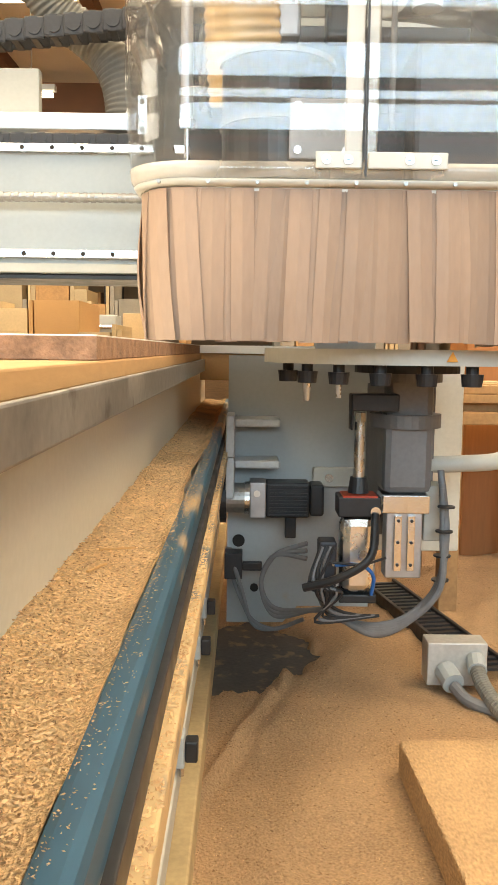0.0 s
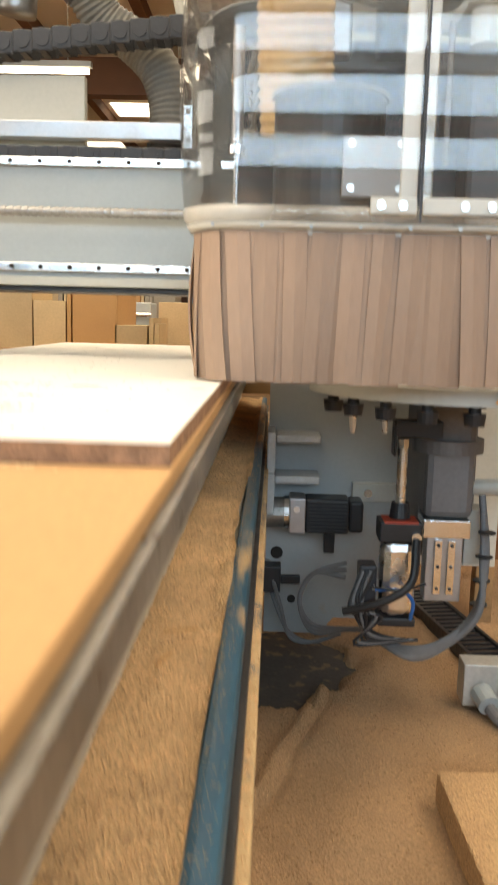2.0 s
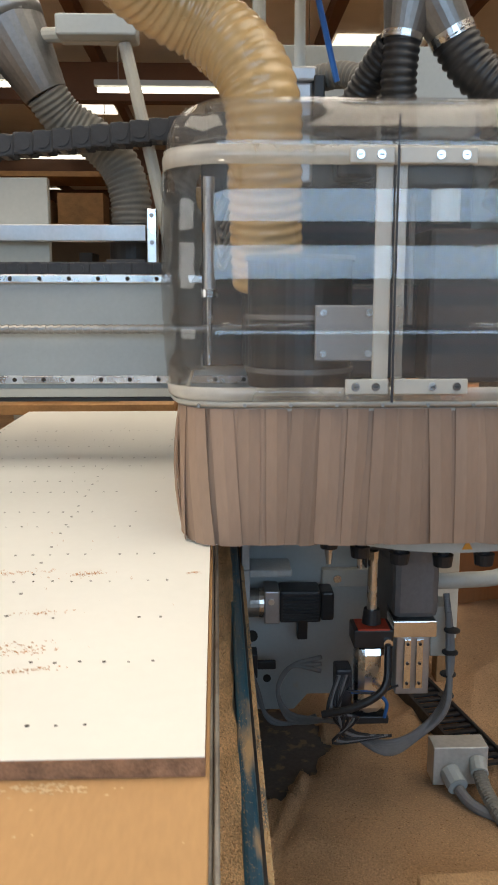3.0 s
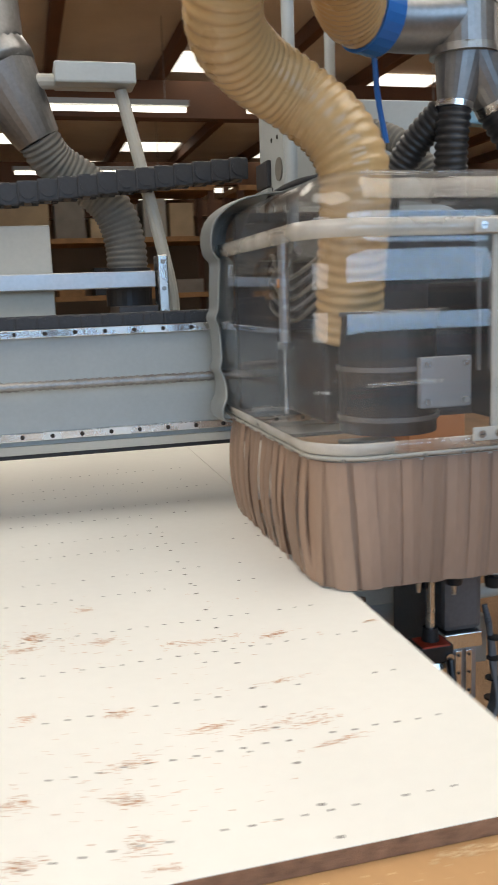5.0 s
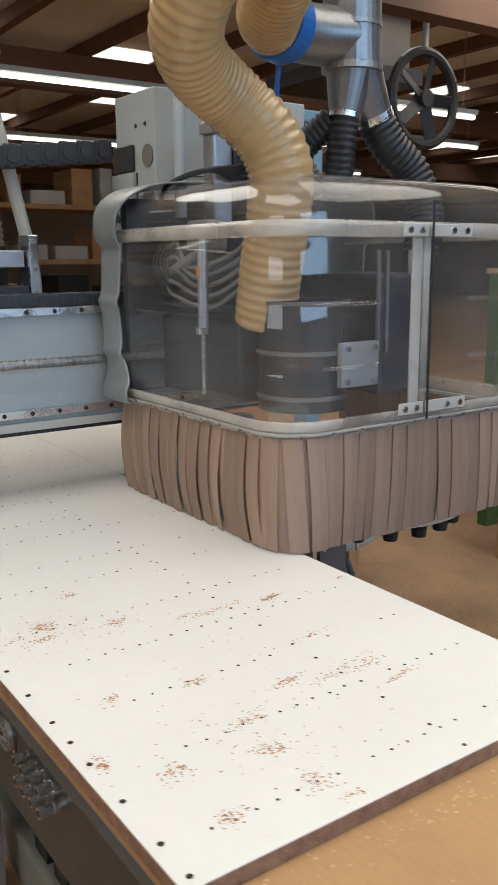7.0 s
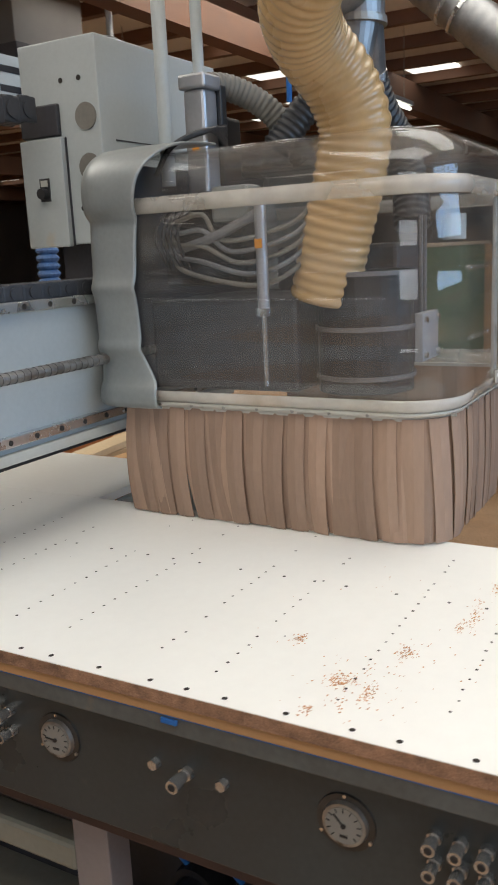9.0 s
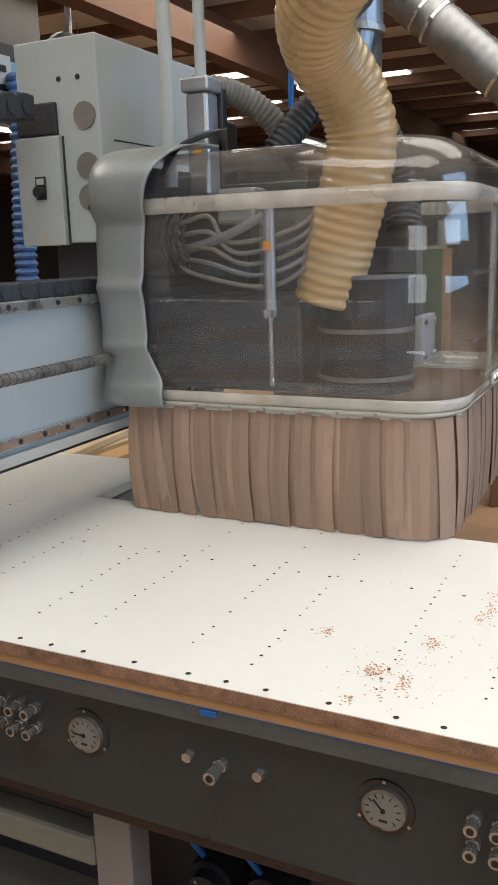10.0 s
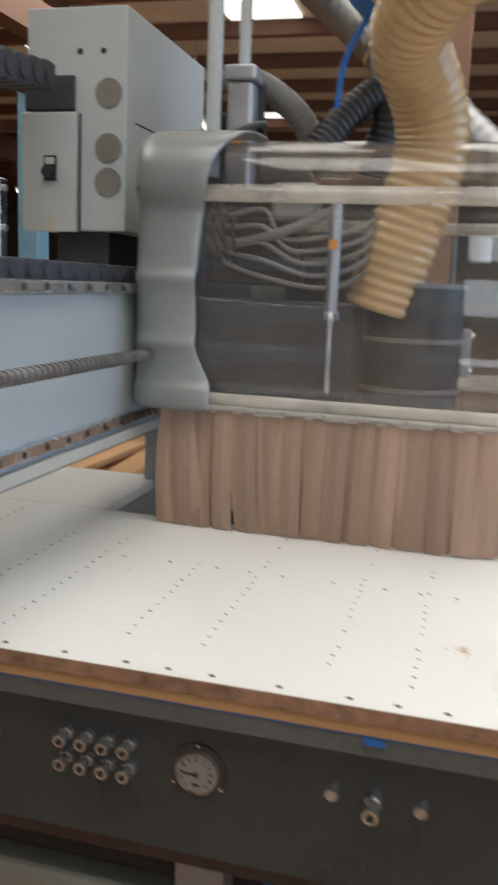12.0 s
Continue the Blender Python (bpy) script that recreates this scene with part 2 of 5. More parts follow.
def solid(ob, thick, offset=0.0):
    md = ob.modifiers.new("thickness", "SOLIDIFY")
    md.thickness, md.offset = thick, offset
    return ob


# ---- hall ----
GZ = 0.03
bm = bmesh.new()
bmesh.ops.create_grid(bm, x_segments=2, y_segments=2, size=60, matrix=Matrix.Translation((0, 0, GZ - 0.012)))
tagged(part("ground", bm, SAWFLOOR), "concrete workshop floor under a film of sawdust", "floor", kind="structure")


def heap(x, y):
    v = noise.noise(Vector((x * 1.3, y * 1.1, 0))) * 0.02 + noise.noise(Vector((x * 5, y * 4, 3))) * 0.010 + noise.noise(Vector((x * 16, y * 13, 5))) * 0.004
    far = max(0.0, x - 0.75) * 0.055 * min(1, max(0, (y - 1.4)))
    v = v * 1.25 + 0.016 * max(0.0, 1 - abs(noise.noise(Vector((x * 2.3 + y * 1.1, y * 1.6 - x, 9)))) * 9)
    z = GZ + 0.010 + v * min(1, max(0, (x - 0.02) * 5)) + min(far, 0.12)
    # scraped ridge running away from the bed
    side = (x - 0.07) * 0.947 - (y - 0.78) * 0.320
    along = (x - 0.07) * 0.320 + (y - 0.78) * 0.947
    side += 0.012 * noise.noise(Vector((along * 7, 0, 4)))
    if -0.1 < along < 0.85:
        z += 0.013 * math.exp(-(side / 0.014) ** 2) - 0.008 * math.exp(-((side - 0.03) / 0.014) ** 2)
    # bare spot where the concrete shows
    if 0.0 < x < 0.6 and 1.0 < y < 2.0:
        d = ((x - 0.13) / 0.20) ** 2 + ((y - 1.48) / 0.27) ** 2 + 0.45 * noise.noise(Vector((x * 9, y * 9, 1))) + 0.25 * noise.noise(Vector((x * 28, y * 28, 1)))
        k = min(1.0, max(0.0, (1.15 - d) * 5))
        z = max(z, 0.039) * (1 - k) + 0.022 * k
    return z


bm = bmesh.new()
nx, ny = 220, 280
grid = [[bm.verts.new((0.05 + 3.2 * (i / nx) ** 1.4, -1.4 + 6.4 * j / ny, heap(0.05 + 3.2 * (i / nx) ** 1.4, -1.4 + 6.4 * j / ny))) for j in range(ny + 1)] for i in range(nx + 1)]
for i in range(nx):
    for j in range(ny):
        bm.faces.new((grid[i][j], grid[i + 1][j], grid[i + 1][j + 1], grid[i][j + 1]))
tagged(part("sawdust_layer", bm, SAWFLOOR, smooth=True), "brown sawdust drifted over the floor beside the machine", "sawdust", kind="stuff")
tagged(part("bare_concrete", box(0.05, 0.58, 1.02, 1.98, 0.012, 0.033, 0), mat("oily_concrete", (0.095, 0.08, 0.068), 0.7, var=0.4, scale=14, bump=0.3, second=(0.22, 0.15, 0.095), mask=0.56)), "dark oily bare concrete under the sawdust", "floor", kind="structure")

XW, XE, YS, YN, RZ = -10.0, 30.0, -6.6, 30.0, 4.3


def wall(name, x0, x1, y0, y1, z0, z1, m=None, label="dim brown workshop wall"):
    return tagged(part(name, box(x0, x1, y0, y1, z0, z1, 0), m or WALLM), label, "wall", kind="structure")


wall("wall_north", XW, XE, YN, YN + 0.2, 0, RZ)
wall("wall_east", XE, XE + 0.2, YS, YN, 0, RZ)
# The gap left in this unseen wall is added with the west fill lamp.
wall("wall_west", XW - 0.2, XW, YS, YN, 3.8, RZ)
wall("wall_west_a", XW - 0.2, XW, 1.6, YN, 0, 3.8)
wall("wall_west_b", XW - 0.2, XW, YS, -4.4, 0, 3.8)
wall("wall_south", XW, XE, YS - 0.2, YS, 4.2, RZ)
wall("wall_south_a", XW, -3.4, YS - 0.2, YS, 0, 4.2)
wall("wall_south_b", 4.6, XE, YS - 0.2, YS, 0, 4.2)
tagged(part("ceiling", box(XW - 0.2, XE + 0.2, YS - 0.2, YN + 0.2, RZ, RZ + 0.15, 0), ROOFDECK), "roof deck of pale boards over dark purlins", "ceiling", kind="structure")
tagged(part("yard_asphalt", box(-9, 9, -30, YS - 0.2, -0.1, 0.02, 0), ASPHALT), "asphalt yard outside the open door", "ground", kind="structure")
# Unseen pale slab, added so the metal fittings reflect something light.
tagged(part("yard_concrete", box(-45, XW - 0.2, -30, 30, -0.1, 0.028, 0), mat("pale_reflector", (0.38, 0.37, 0.34), 0.85, var=0.15, scale=2)), "unseen pale ground added west of the hall for reflections", "ground", kind="structure")
tagged(part("backdrop_hedge", box(-16, 16, -26.4, -26, 1.7, 5.0, 0), HEDGE), "green trees far outside the door", "backdrop", kind="structure")
tagged(part("backdrop_wall", box(-16, 16, -25.9, -25.6, 0, 1.7, 0), REDWALL), "reddish wall far outside the door", "backdrop", kind="structure")

for k in range(30):
    x = XW + 0.6 + 1.33 * k
    tagged(part("purlin", box(x - 0.06, x + 0.06, YS, YN, RZ - 0.16, RZ - 0.002, 0), BEAM), "dark brown roof purlin", "beam", "roof purlins", "structure")
for y in (5.2, 10.2, 16.5, 23.0):
    tagged(part("girder", box(XW, XE, y - 0.12, y + 0.12, RZ - 0.60, RZ - 0.162, 0), BEAM), "deep brown timber roof girder", "beam", "roof girders", "structure")
for i in range(12):
    for j in range(9):
        x, y = XW + 1.265 + 2.66 * i + 1.33 * (j % 2), 3.3 + 2.9 * j + 0.7 * (i % 3)
        if (i * 5 + j * 3) % 7 == 0:
            continue
        tagged(part("skylight", box(x - 0.50, x + 0.50, y - 0.40, y + 0.40, RZ - 0.03, RZ - 0.004, 0), SKYLIGHT), "bright translucent roof light", "skylight", "roof lights", "structure")


def strip_light(x, y, z, ln, along_x=True):
    e = empty("strip_light", "lit fluorescent strip light hanging under the roof", "ceiling lamp", "strip lights", at=(x, y, z))
    a, b = (ln / 2, 0.05) if along_x else (0.05, ln / 2)
    part("housing", box(-a, a, -b, b, 0.035, 0.09), PAINT, e)
    part("tube", cyl((-a + 0.03, 0, 0) if along_x else (0, -b + 0.03, 0), (a - 0.03, 0, 0) if along_x else (0, b - 0.03, 0), 0.028, seg=8), TUBELIGHT, e, "glowing white tube")
    for s in (-0.8, 0.8):
        part("hanger", cyl((s * a, 0, 0.09) if along_x else (0, s * b, 0.09), (s * a, 0, RZ - z) if along_x else (0, s * b, RZ - z), 0.005, seg=6), STEEL, e)


for x, y, z in ((-3.0, 8.0, 3.4), (0.0, 8.2, 3.4), (3.0, 8.2, 3.4), (6.6, 7.0, 3.3), (-2.6, 12.5, 3.4), (0.6, 12.6, 3.4), (4.8, 12.5, 3.4), (9.0, 9.0, 3.3), (9.0, 4.2, 3.3), (13.0, 6.0, 3.3), (13.5, 1.5, 3.3), (17.0, 11.0, 3.3), (-6.0, 10.0, 3.4), (11.0, 14.0, 3.4)):
    strip_light(x, y, z, 2.4)

# ---- machine bed ----
XL, Y0, Y1 = -0.76, -1.0, 2.9
bed = empty("machine_bed", "long grey steel router bed with dark apron and blue rail", "machine bed", at=(0, 0, 0))
part("side_wall", box(-0.07, -0.045, Y0, Y1, 0.4, 0.822), BEDGREY, bed, "pale grey painted side wall")
part("top_frame", box(XL + 0.03, 0.008, Y0, Y1, 0.822, 0.856, 0.002), STEEL, bed, "worn steel edge strip")
part("frame_lip", box(XL + 0.008, XL + 0.032, Y0, Y1, 0.826, 0.857, 0.002), mat("dull_edge_paint", (0.12, 0.13, 0.125), 0.5, 0.2, var=0.25, scale=9, bump=0.1, second=(0.20, 0.17, 0.13), mask=0.64), bed)
part("frame_lip", box(0.0085, 0.0150, Y0, Y1, 0.826, 0.8600, 0.002), STEEL, bed)
part("masking_tape", box(XL + 0.006, -0.004, 0.0, 2.5, 0.8562, 0.8578, 0), BLUETUBE, bed, "thin blue tape line")
part("apron", box(XL + 0.04, XL + 0.052, Y0, Y1, 0.6, 0.824), APRON, bed, "dark grey painted control apron")
part("lower_beam", box(XL + 0.06, XL + 0.11, Y0, Y1, 0.565, 0.602), mat("red_brown_primer", (0.06, 0.035, 0.03), 0.6), bed, "dark red-brown lower beam")
part("ledge", box(-0.07, 0.067, Y0, Y1, 0.60, 0.648), BEDGREY, bed)
part("blue_rail", box(0.043, 0.069, Y0, Y1, 0.602, 0.674, 0.008), BLUE, bed, "chipped blue painted rail bed")
part("linear_rail", box(0.0685, 0.0870, Y0, Y1, 0.585, 0.612, 0.003), mat("dusty_steel_rail", (0.20, 0.19, 0.17), 0.6, 0.5, var=0.3, scale=14, second=(0.60, 0.43, 0.24), mask=0.40, stretch=(1, 0.3, 1)), bed, "dusty steel linear rail")
part("rail_groove", box(0.0670, 0.0760, Y0, Y1, 0.615, 0.64, 0.001), BLACK, bed)
part("gear_rack", box(0.0305, 0.070, Y0, Y1, 0.56, 0.584, 0.002), STEEL, bed)
part("lower_face", box(0.0, 0.03, Y0, Y1, 0.24, 0.60), CREAM, bed, "cream painted lower side")
part("base_rail", box(0.0, 0.036, Y0, Y1, 0.19, 0.24, 0.004), CREAM, bed)
part("cable_tray", box(0.012, 0.058, Y0, Y1, 0.03, 0.115, 0.004), mat("dusty_tray", (0.50, 0.36, 0.19), 0.8, var=0.25), bed, "dust-covered beige tray")
for y in (1.14, 0.1, -0.8, 2.2):
    part("leg", box(XL + 0.1, XL + 0.16, y - 0.03, y + 0.05, GZ - 0.01, 0.58), mat("pinkish_grey_leg", (0.27, 0.24, 0.235), 0.5, var=0.1), bed, "pale pinkish grey leg")
# Darker copy of the cream paint: shade under the bed put into colour.
part("cross_beam", box(XL + 0.11, XL + 0.17, 1.20, Y1, 0.40, 0.46, 0.01), mat("shaded_cream_paint", (0.26, 0.26, 0.22), 0.5, var=0.12), bed, "cream lower side beam")
part("base_frame", box(XL + 0.2, -0.1, Y0, Y1, GZ - 0.01, 0.16, 0.01), mat("shaded_cream_paint", (0.26, 0.26, 0.22)), bed)
# Dark sheet added behind the legs to stand for the shade under the bed.
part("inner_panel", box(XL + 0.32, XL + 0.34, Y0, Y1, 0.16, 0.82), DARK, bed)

# pumps and hoses under the bed
def pump(y, z=0.34):
    e = empty("vacuum_valve", "black round vacuum valve under the bed", "valve", "valves under the bed", at=(XL + 0.24, y, z))
    part("body", cyl((-0.02, 0, 0), (0.07, 0, 0), 0.05, seg=24), BLACK, e)
    part("cover", cyl((-0.045, 0, 0), (-0.02, 0, 0), 0.036, seg=24), DARK, e, "grey round cover")
    part("foot", box(-0.02, 0.07, -0.04, 0.04, -0.185, -0.045), BLACK, e)
    part("air_tube", tube([(0, 0.02, 0.04), (-0.02, 0.05, 0.12), (0.03, 0.08, 0.24)], 0.006), BLUETUBE, e, "blue air tube")
    for k in range(6):
        a = k * math.pi / 3
        part("bolt", cyl((-0.05, 0.029 * math.cos(a), 0.029 * math.sin(a)), (-0.044, 0.029 * math.cos(a), 0.029 * math.sin(a)), 0.004, seg=8), BRIGHT, e)


for y in (1.02, 0.9, 0.72, 0.55, 0.3):
    pump(y)


# ---- apron fittings ----
AX = XL + 0.04


def gauge(y, z, angle):
    e = empty("vacuum_gauge", "round vacuum gauge with white dial and steel flange", "gauge", "vacuum gauges", at=(AX, y, z))
    part("flange", cyl((0.004, 0, 0), (-0.003, 0, 0), 0.045, 0.043, 40), mat("dark_flange", (0.075, 0.07, 0.065), 0.4, 0.5, var=0.3, scale=30), e, "dark steel flange")
    bz = bmesh.new()
    for r0, r1, x in ((0.0345, 0.032, -0.009),):
        bz = cyl((0, 0, 0), (-0.010, 0, 0), r0, r1, 40, bz)
    part("bezel", bz, STEEL, e, "worn steel bezel")
    part("dial", cyl((-0.0098, 0, 0), (-0.0112, 0, 0), 0.0275, None, 40), DIAL, e, "white dial")
    for k in range(11):
        a = math.radians(225 - 27 * k)
        tk = box(-0.0006, 0.0006, -0.003, 0.003, -0.0007, 0.0007, 0)
        tk.transform(Matrix.Translation((-0.0115, -0.023 * math.cos(a), 0.023 * math.sin(a))) @ Matrix.Rotation(-a + math.pi, 4, "X"))
        part("tick", tk, BLACK, e)
    nd = box(-0.0005, 0.0005, -0.004, 0.021, -0.0011, 0.0011, 0)
    nd.transform(Matrix.Translation((-0.0122, 0, 0)) @ Matrix.Rotation(math.radians(angle), 4, "X"))
    part("needle", nd, BLACK, e)
    part("hub", cyl((-0.0112, 0, 0), (-0.0135, 0, 0), 0.0035, seg=12), BLACK, e)
    part("mark", box(-0.0118, -0.011, -0.006, 0.006, -0.018, -0.014, 0), BLACK, e)
    for k in range(3):
        a = math.radians(90 + 120 * k)
        part("screw", cyl((-0.003, 0.0415 * math.cos(a), 0.0415 * math.sin(a)), (-0.0055, 0.0415 * math.cos(a), 0.0415 * math.sin(a)), 0.0028, seg=10), BRIGHT, e)


gauge(1.138, 0.739, 2)
gauge(0.625, 0.744, 48)


NICKEL = mat("nickel_plating", (0.58, 0.58, 0.57), 0.22, 0.85, var=0.1, scale=30)


def fitting(y, z, r=0.0105, ln=0.034):
    e = empty("air_fitting", "nickel-plated push-in air fitting on the apron", "fitting", "air fittings", at=(AX, y, z))
    part("nut", cyl((0.002, 0, 0), (-0.010, 0, 0), r, r, 6), NICKEL, e)
    part("collar", cyl((-0.010, 0, 0), (-ln * 0.55, 0, 0), r * 0.72, None, 16), NICKEL, e)
    part("release_ring", cyl((-ln * 0.55, 0, 0), (-ln, 0, 0), r * 0.92, r * 0.88, 16), NICKEL, e, "knurled release ring")
    part("socket", cyl((-ln, 0, 0), (-ln - 0.001, 0, 0), r * 0.5, None, 12), HOLE, e)


for base in (1.243, 0.40):
    for k in range(4):
        for z in (0.764, 0.726):
            fitting(base + 0.0335 * k, z)
fitting(0.884, 0.746, 0.012, 0.044)


def bolt(x, y, z, d, r, parent=None, name="cap_bolt", label="bright bolt head on the apron", group="bolts on the apron"):
    e = cyl((0, 0, 0), Vector(d), r, r * 0.9, 6)
    o = part(name, e, NICKEL, parent)
    o.location = (x, y, z)
    return o if parent else tagged(o, label, "bolt", group)


for y, z in ((0.942, 0.747), (0.820, 0.746), (1.47, 0.742)):
    bolt(AX, y, z, (-0.012, 0, 0), 0.010)
tagged(part("tape_scrap", box(XL + 0.003, XL + 0.0075, 0.872, 0.900, 0.845, 0.8535, 0.001), BLUETUBE), "scrap of bright blue tape on the edge", "tape")

# ---- boards on the bed ----
board = tagged(part("base_board", box(XL + 0.005, 0.004, Y0, 2.68, 0.8575, 0.8765, 0.002), MDF), "brown fibreboard bed board under the white panel", "board")
PY1 = 2.62
panel = empty("white_panel", "white melamine chipboard panel with rows of small holes", "panel", at=(0, 0, 0))
part("core", box(XL, 0.0, -0.055, PY1, 0.8770, 0.8985, 0.0008), CHIP, panel, "dark reddish chipboard edge")
part("face", box(XL + 0.0006, -0.0006, -0.0544, PY1 - 0.0006, 0.8985, 0.9, 0.0004), WHITE, panel, "white melamine face")

# Panel is built narrow; this added sheet fills its missing rear right part.
part("rear_sheet", box(0.0008, 0.385, 1.62, PY1, 0.8770, 0.9, 0.0008), WHITE, panel, "white filler sheet continuing the panel at rear right")
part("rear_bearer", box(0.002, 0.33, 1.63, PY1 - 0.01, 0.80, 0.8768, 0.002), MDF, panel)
ys = [-0.036]
for gap in "sllssllsllssllssllssllssllss":
    ys.append(ys[-1] + (0.064 if gap == "s" else 0.096))
bm = bmesh.new()
rng = random.Random(4)


def dot(bm, x, y, r):
    bmesh.ops.create_circle(bm, cap_ends=True, segments=8, radius=r, matrix=Matrix.Translation((x, y, 0.9006)) @ Matrix.Rotation(rng.random(), 4, "Z"))


for y in ys:
    dot(bm, -0.742, y, 0.0046)
    if y < 1.5:
        dot(bm, -0.303, y, 0.0034)
rows_y = [0.015, 0.182, 0.337, 0.502, 0.652, 0.846, 0.966, 1.160, 1.282, 1.476, 1.596, 1.79, 1.91, 2.10]
for j, y in enumerate(rows_y):
    x = -0.68 + 0.032 * rng.choice((0, 1, 2))
    while x < -0.06:
        if rng.random() < 0.96 and not (x > -0.3 and rng.random() < 0.5):
            dot(bm, x, y + rng.uniform(-0.002, 0.002), rng.uniform(0.0022, 0.0030))
        x += 0.032
for k in range(10):
    dot(bm, rng.uniform(XL + 0.05, -0.03), rng.uniform(0.03, 2.3), rng.uniform(0.0012, 0.0024))
part("perforation", bm, HOLE, panel, "rows of small dark drill holes")["kind"] = "stuff"

bm = bmesh.new()


def crumbs(bm, cx, cy, rx, ry, n, ang=0.0, z=0.9, big=1.0):
    for k in range(int(n * 0.7)):
        a, q = rng.uniform(0, 6.28), rng.gauss(0, 0.45)
        u, v = rx * q, ry * rng.gauss(0, 0.45)
        x, y = cx + u * math.cos(ang) - v * math.sin(ang), cy + u * math.sin(ang) + v * math.cos(ang)
        if not (XL + 0.01 < x < -0.01 and (y > -0.045 or z < 0.89)):
            continue
        s = rng.uniform(0.0006, 0.0022) * big
        c = [Vector((x + s * math.cos(a + t) * rng.uniform(0.6, 1.6), y + s * math.sin(a + t) * rng.uniform(0.6, 1.2), z + 0.0006)) for t in (0, 1.5, 3.1, 4.6)]
        top = bm.verts.new((x, y, z + s * 0.55))
        vs = [bm.verts.new(q2) for q2 in c]
        for i in range(4):
            bm.faces.new((vs[i], vs[(i + 1) % 4], top))


for cx, cy, rx, ry, n, ang in ((-0.21, 0.54, 0.035, 0.012, 150, 0.2), (-0.34, 0.55, 0.07, 0.010, 130, 0.15), (-0.39, 0.56, 0.03, 0.008, 60, 0.1), (-0.25, 0.36, 0.05, 0.012, 60, 0.1), (-0.39, 0.25, 0.05, 0.012, 110, 0.2), (-0.30, 0.23, 0.08, 0.014, 130, 0.2),
                               (-0.25, 0.22, 0.05, 0.020, 90, 0.2), (-0.23, 0.16, 0.05, 0.008, 80, 0.2), (-0.03, 0.54, 0.02, 0.006, 30, 0.2), (-0.63, 0.67, 0.025, 0.022, 170, 0.4), (-0.51, 0.61, 0.03, 0.02, 110, 0.2), (-0.53, 0.78, 0.018, 0.012, 70, 0.2), (-0.65, 0.62, 0.03, 0.012, 80, 0.3), (-0.72, 0.68, 0.02, 0.012, 60, 0),
                               (-0.51, 0.33, 0.022, 0.014, 100, 0.3), (-0.64, 0.36, 0.022, 0.012, 60, 0.3), (-0.66, 0.14, 0.03, 0.02, 100, 0.5), (-0.73, 0.21, 0.015, 0.025, 90, 0.2), (-0.65, 0.02, 0.025, 0.018, 100, 0.3), (-0.52, 0.11, 0.035, 0.02, 130, -0.5), (-0.52, 0.02, 0.02, 0.03, 90, 0.2), (-0.51, 0.19, 0.04, 0.014, 80, 0.2), (-0.50, -0.03, 0.02, 0.008, 40, 0),
                               (-0.62, 0.64, 0.12, 0.08, 150, 0), (-0.4, 0.45, 0.3, 0.35, 130, 0), (-0.5, 0.15, 0.25, 0.2, 150, 0)):
    crumbs(bm, cx, cy, rx, ry, n, ang)
tagged(part("wood_crumbs", bm, DEBRIS), "reddish wood dust and crumbs scattered on the white panel", "crumbs", kind="stuff")
bm = bmesh.new()
crumbs(bm, -0.16, -0.072, 0.05, 0.012, 90, 0, 0.8765, 1.7)
crumbs(bm, -0.45, -0.09, 0.25, 0.03, 110, 0, 0.8765, 1.5)
crumbs(bm, -0.35, -0.3, 0.35, 0.3, 160, 0, 0.8765, 1.2)
tagged(part("pale_shavings", bm, mat("pale_shaving", (0.66, 0.47, 0.27), 0.9, var=0.2)), "pale wood shavings along the panel edge", "shavings", kind="stuff")

# sawdust on the ledge
bm = bmesh.new()
n = 260
cols = 9
rows = []
for j in range(n + 1):
    y = Y0 + (Y1 - Y0) * j / n
    wob = 0.012 * noise.noise(Vector((y * 2.2, 1, 0))) + 0.006 * noise.noise(Vector((y * 9, 4, 0)))
    xr = 0.043 + wob + (0.012 if y > 1.0 else 0)
    r = []
    for i in range(cols):
        x = -0.0445 + (xr + 0.0445) * i / (cols - 1)
        hgt = 0.662 + 0.012 * (1 - i / (cols - 1)) + 0.006 * noise.noise(Vector((x * 40, y * 10, 2))) + 0.003 * noise.noise(Vector((x * 160, y * 60, 2))) - (0.014 if i == cols - 1 else 0)
        if x > 0.036:
            hgt = max(hgt, 0.6735 + (0.003 if i < cols - 1 else -0.004))
        r.append(bm.verts.new((x, y, hgt)))
    rows.append(r)
for a, b in zip(rows, rows[1:]):
    for i in range(cols - 1):
        bm.faces.new((a[i], a[i + 1], b[i + 1], b[i]))
tagged(part("ledge_sawdust", bm, SAWDUST, smooth=True), "loose sawdust lying thick along the bed ledge", "sawdust", kind="stuff")
for x, y, a in ((0.0, 0.06, 0.5), (-0.008, -0.02, 1.3), (0.005, 0.9, 0.3)):
    o = part("splinter", box(-0.02, 0.02, -0.0015, 0.0015, 0, 0.002, 0), mat("splinter_wood", (0.55, 0.30, 0.12), 0.8), None)
    o.matrix_world = pose(x, y, 0.676, 0, 3, math.degrees(a))
    tagged(o, "small wood splinter lying on the sawdust", "splinter", "splinters")


CHIPM = mat("sawdust_chip", (0.66, 0.42, 0.22), 0.9, var=0.4, scale=60)
CHIPD = mat("dark_sawdust_chip", (0.30, 0.17, 0.08), 0.9, var=0.4, scale=60)


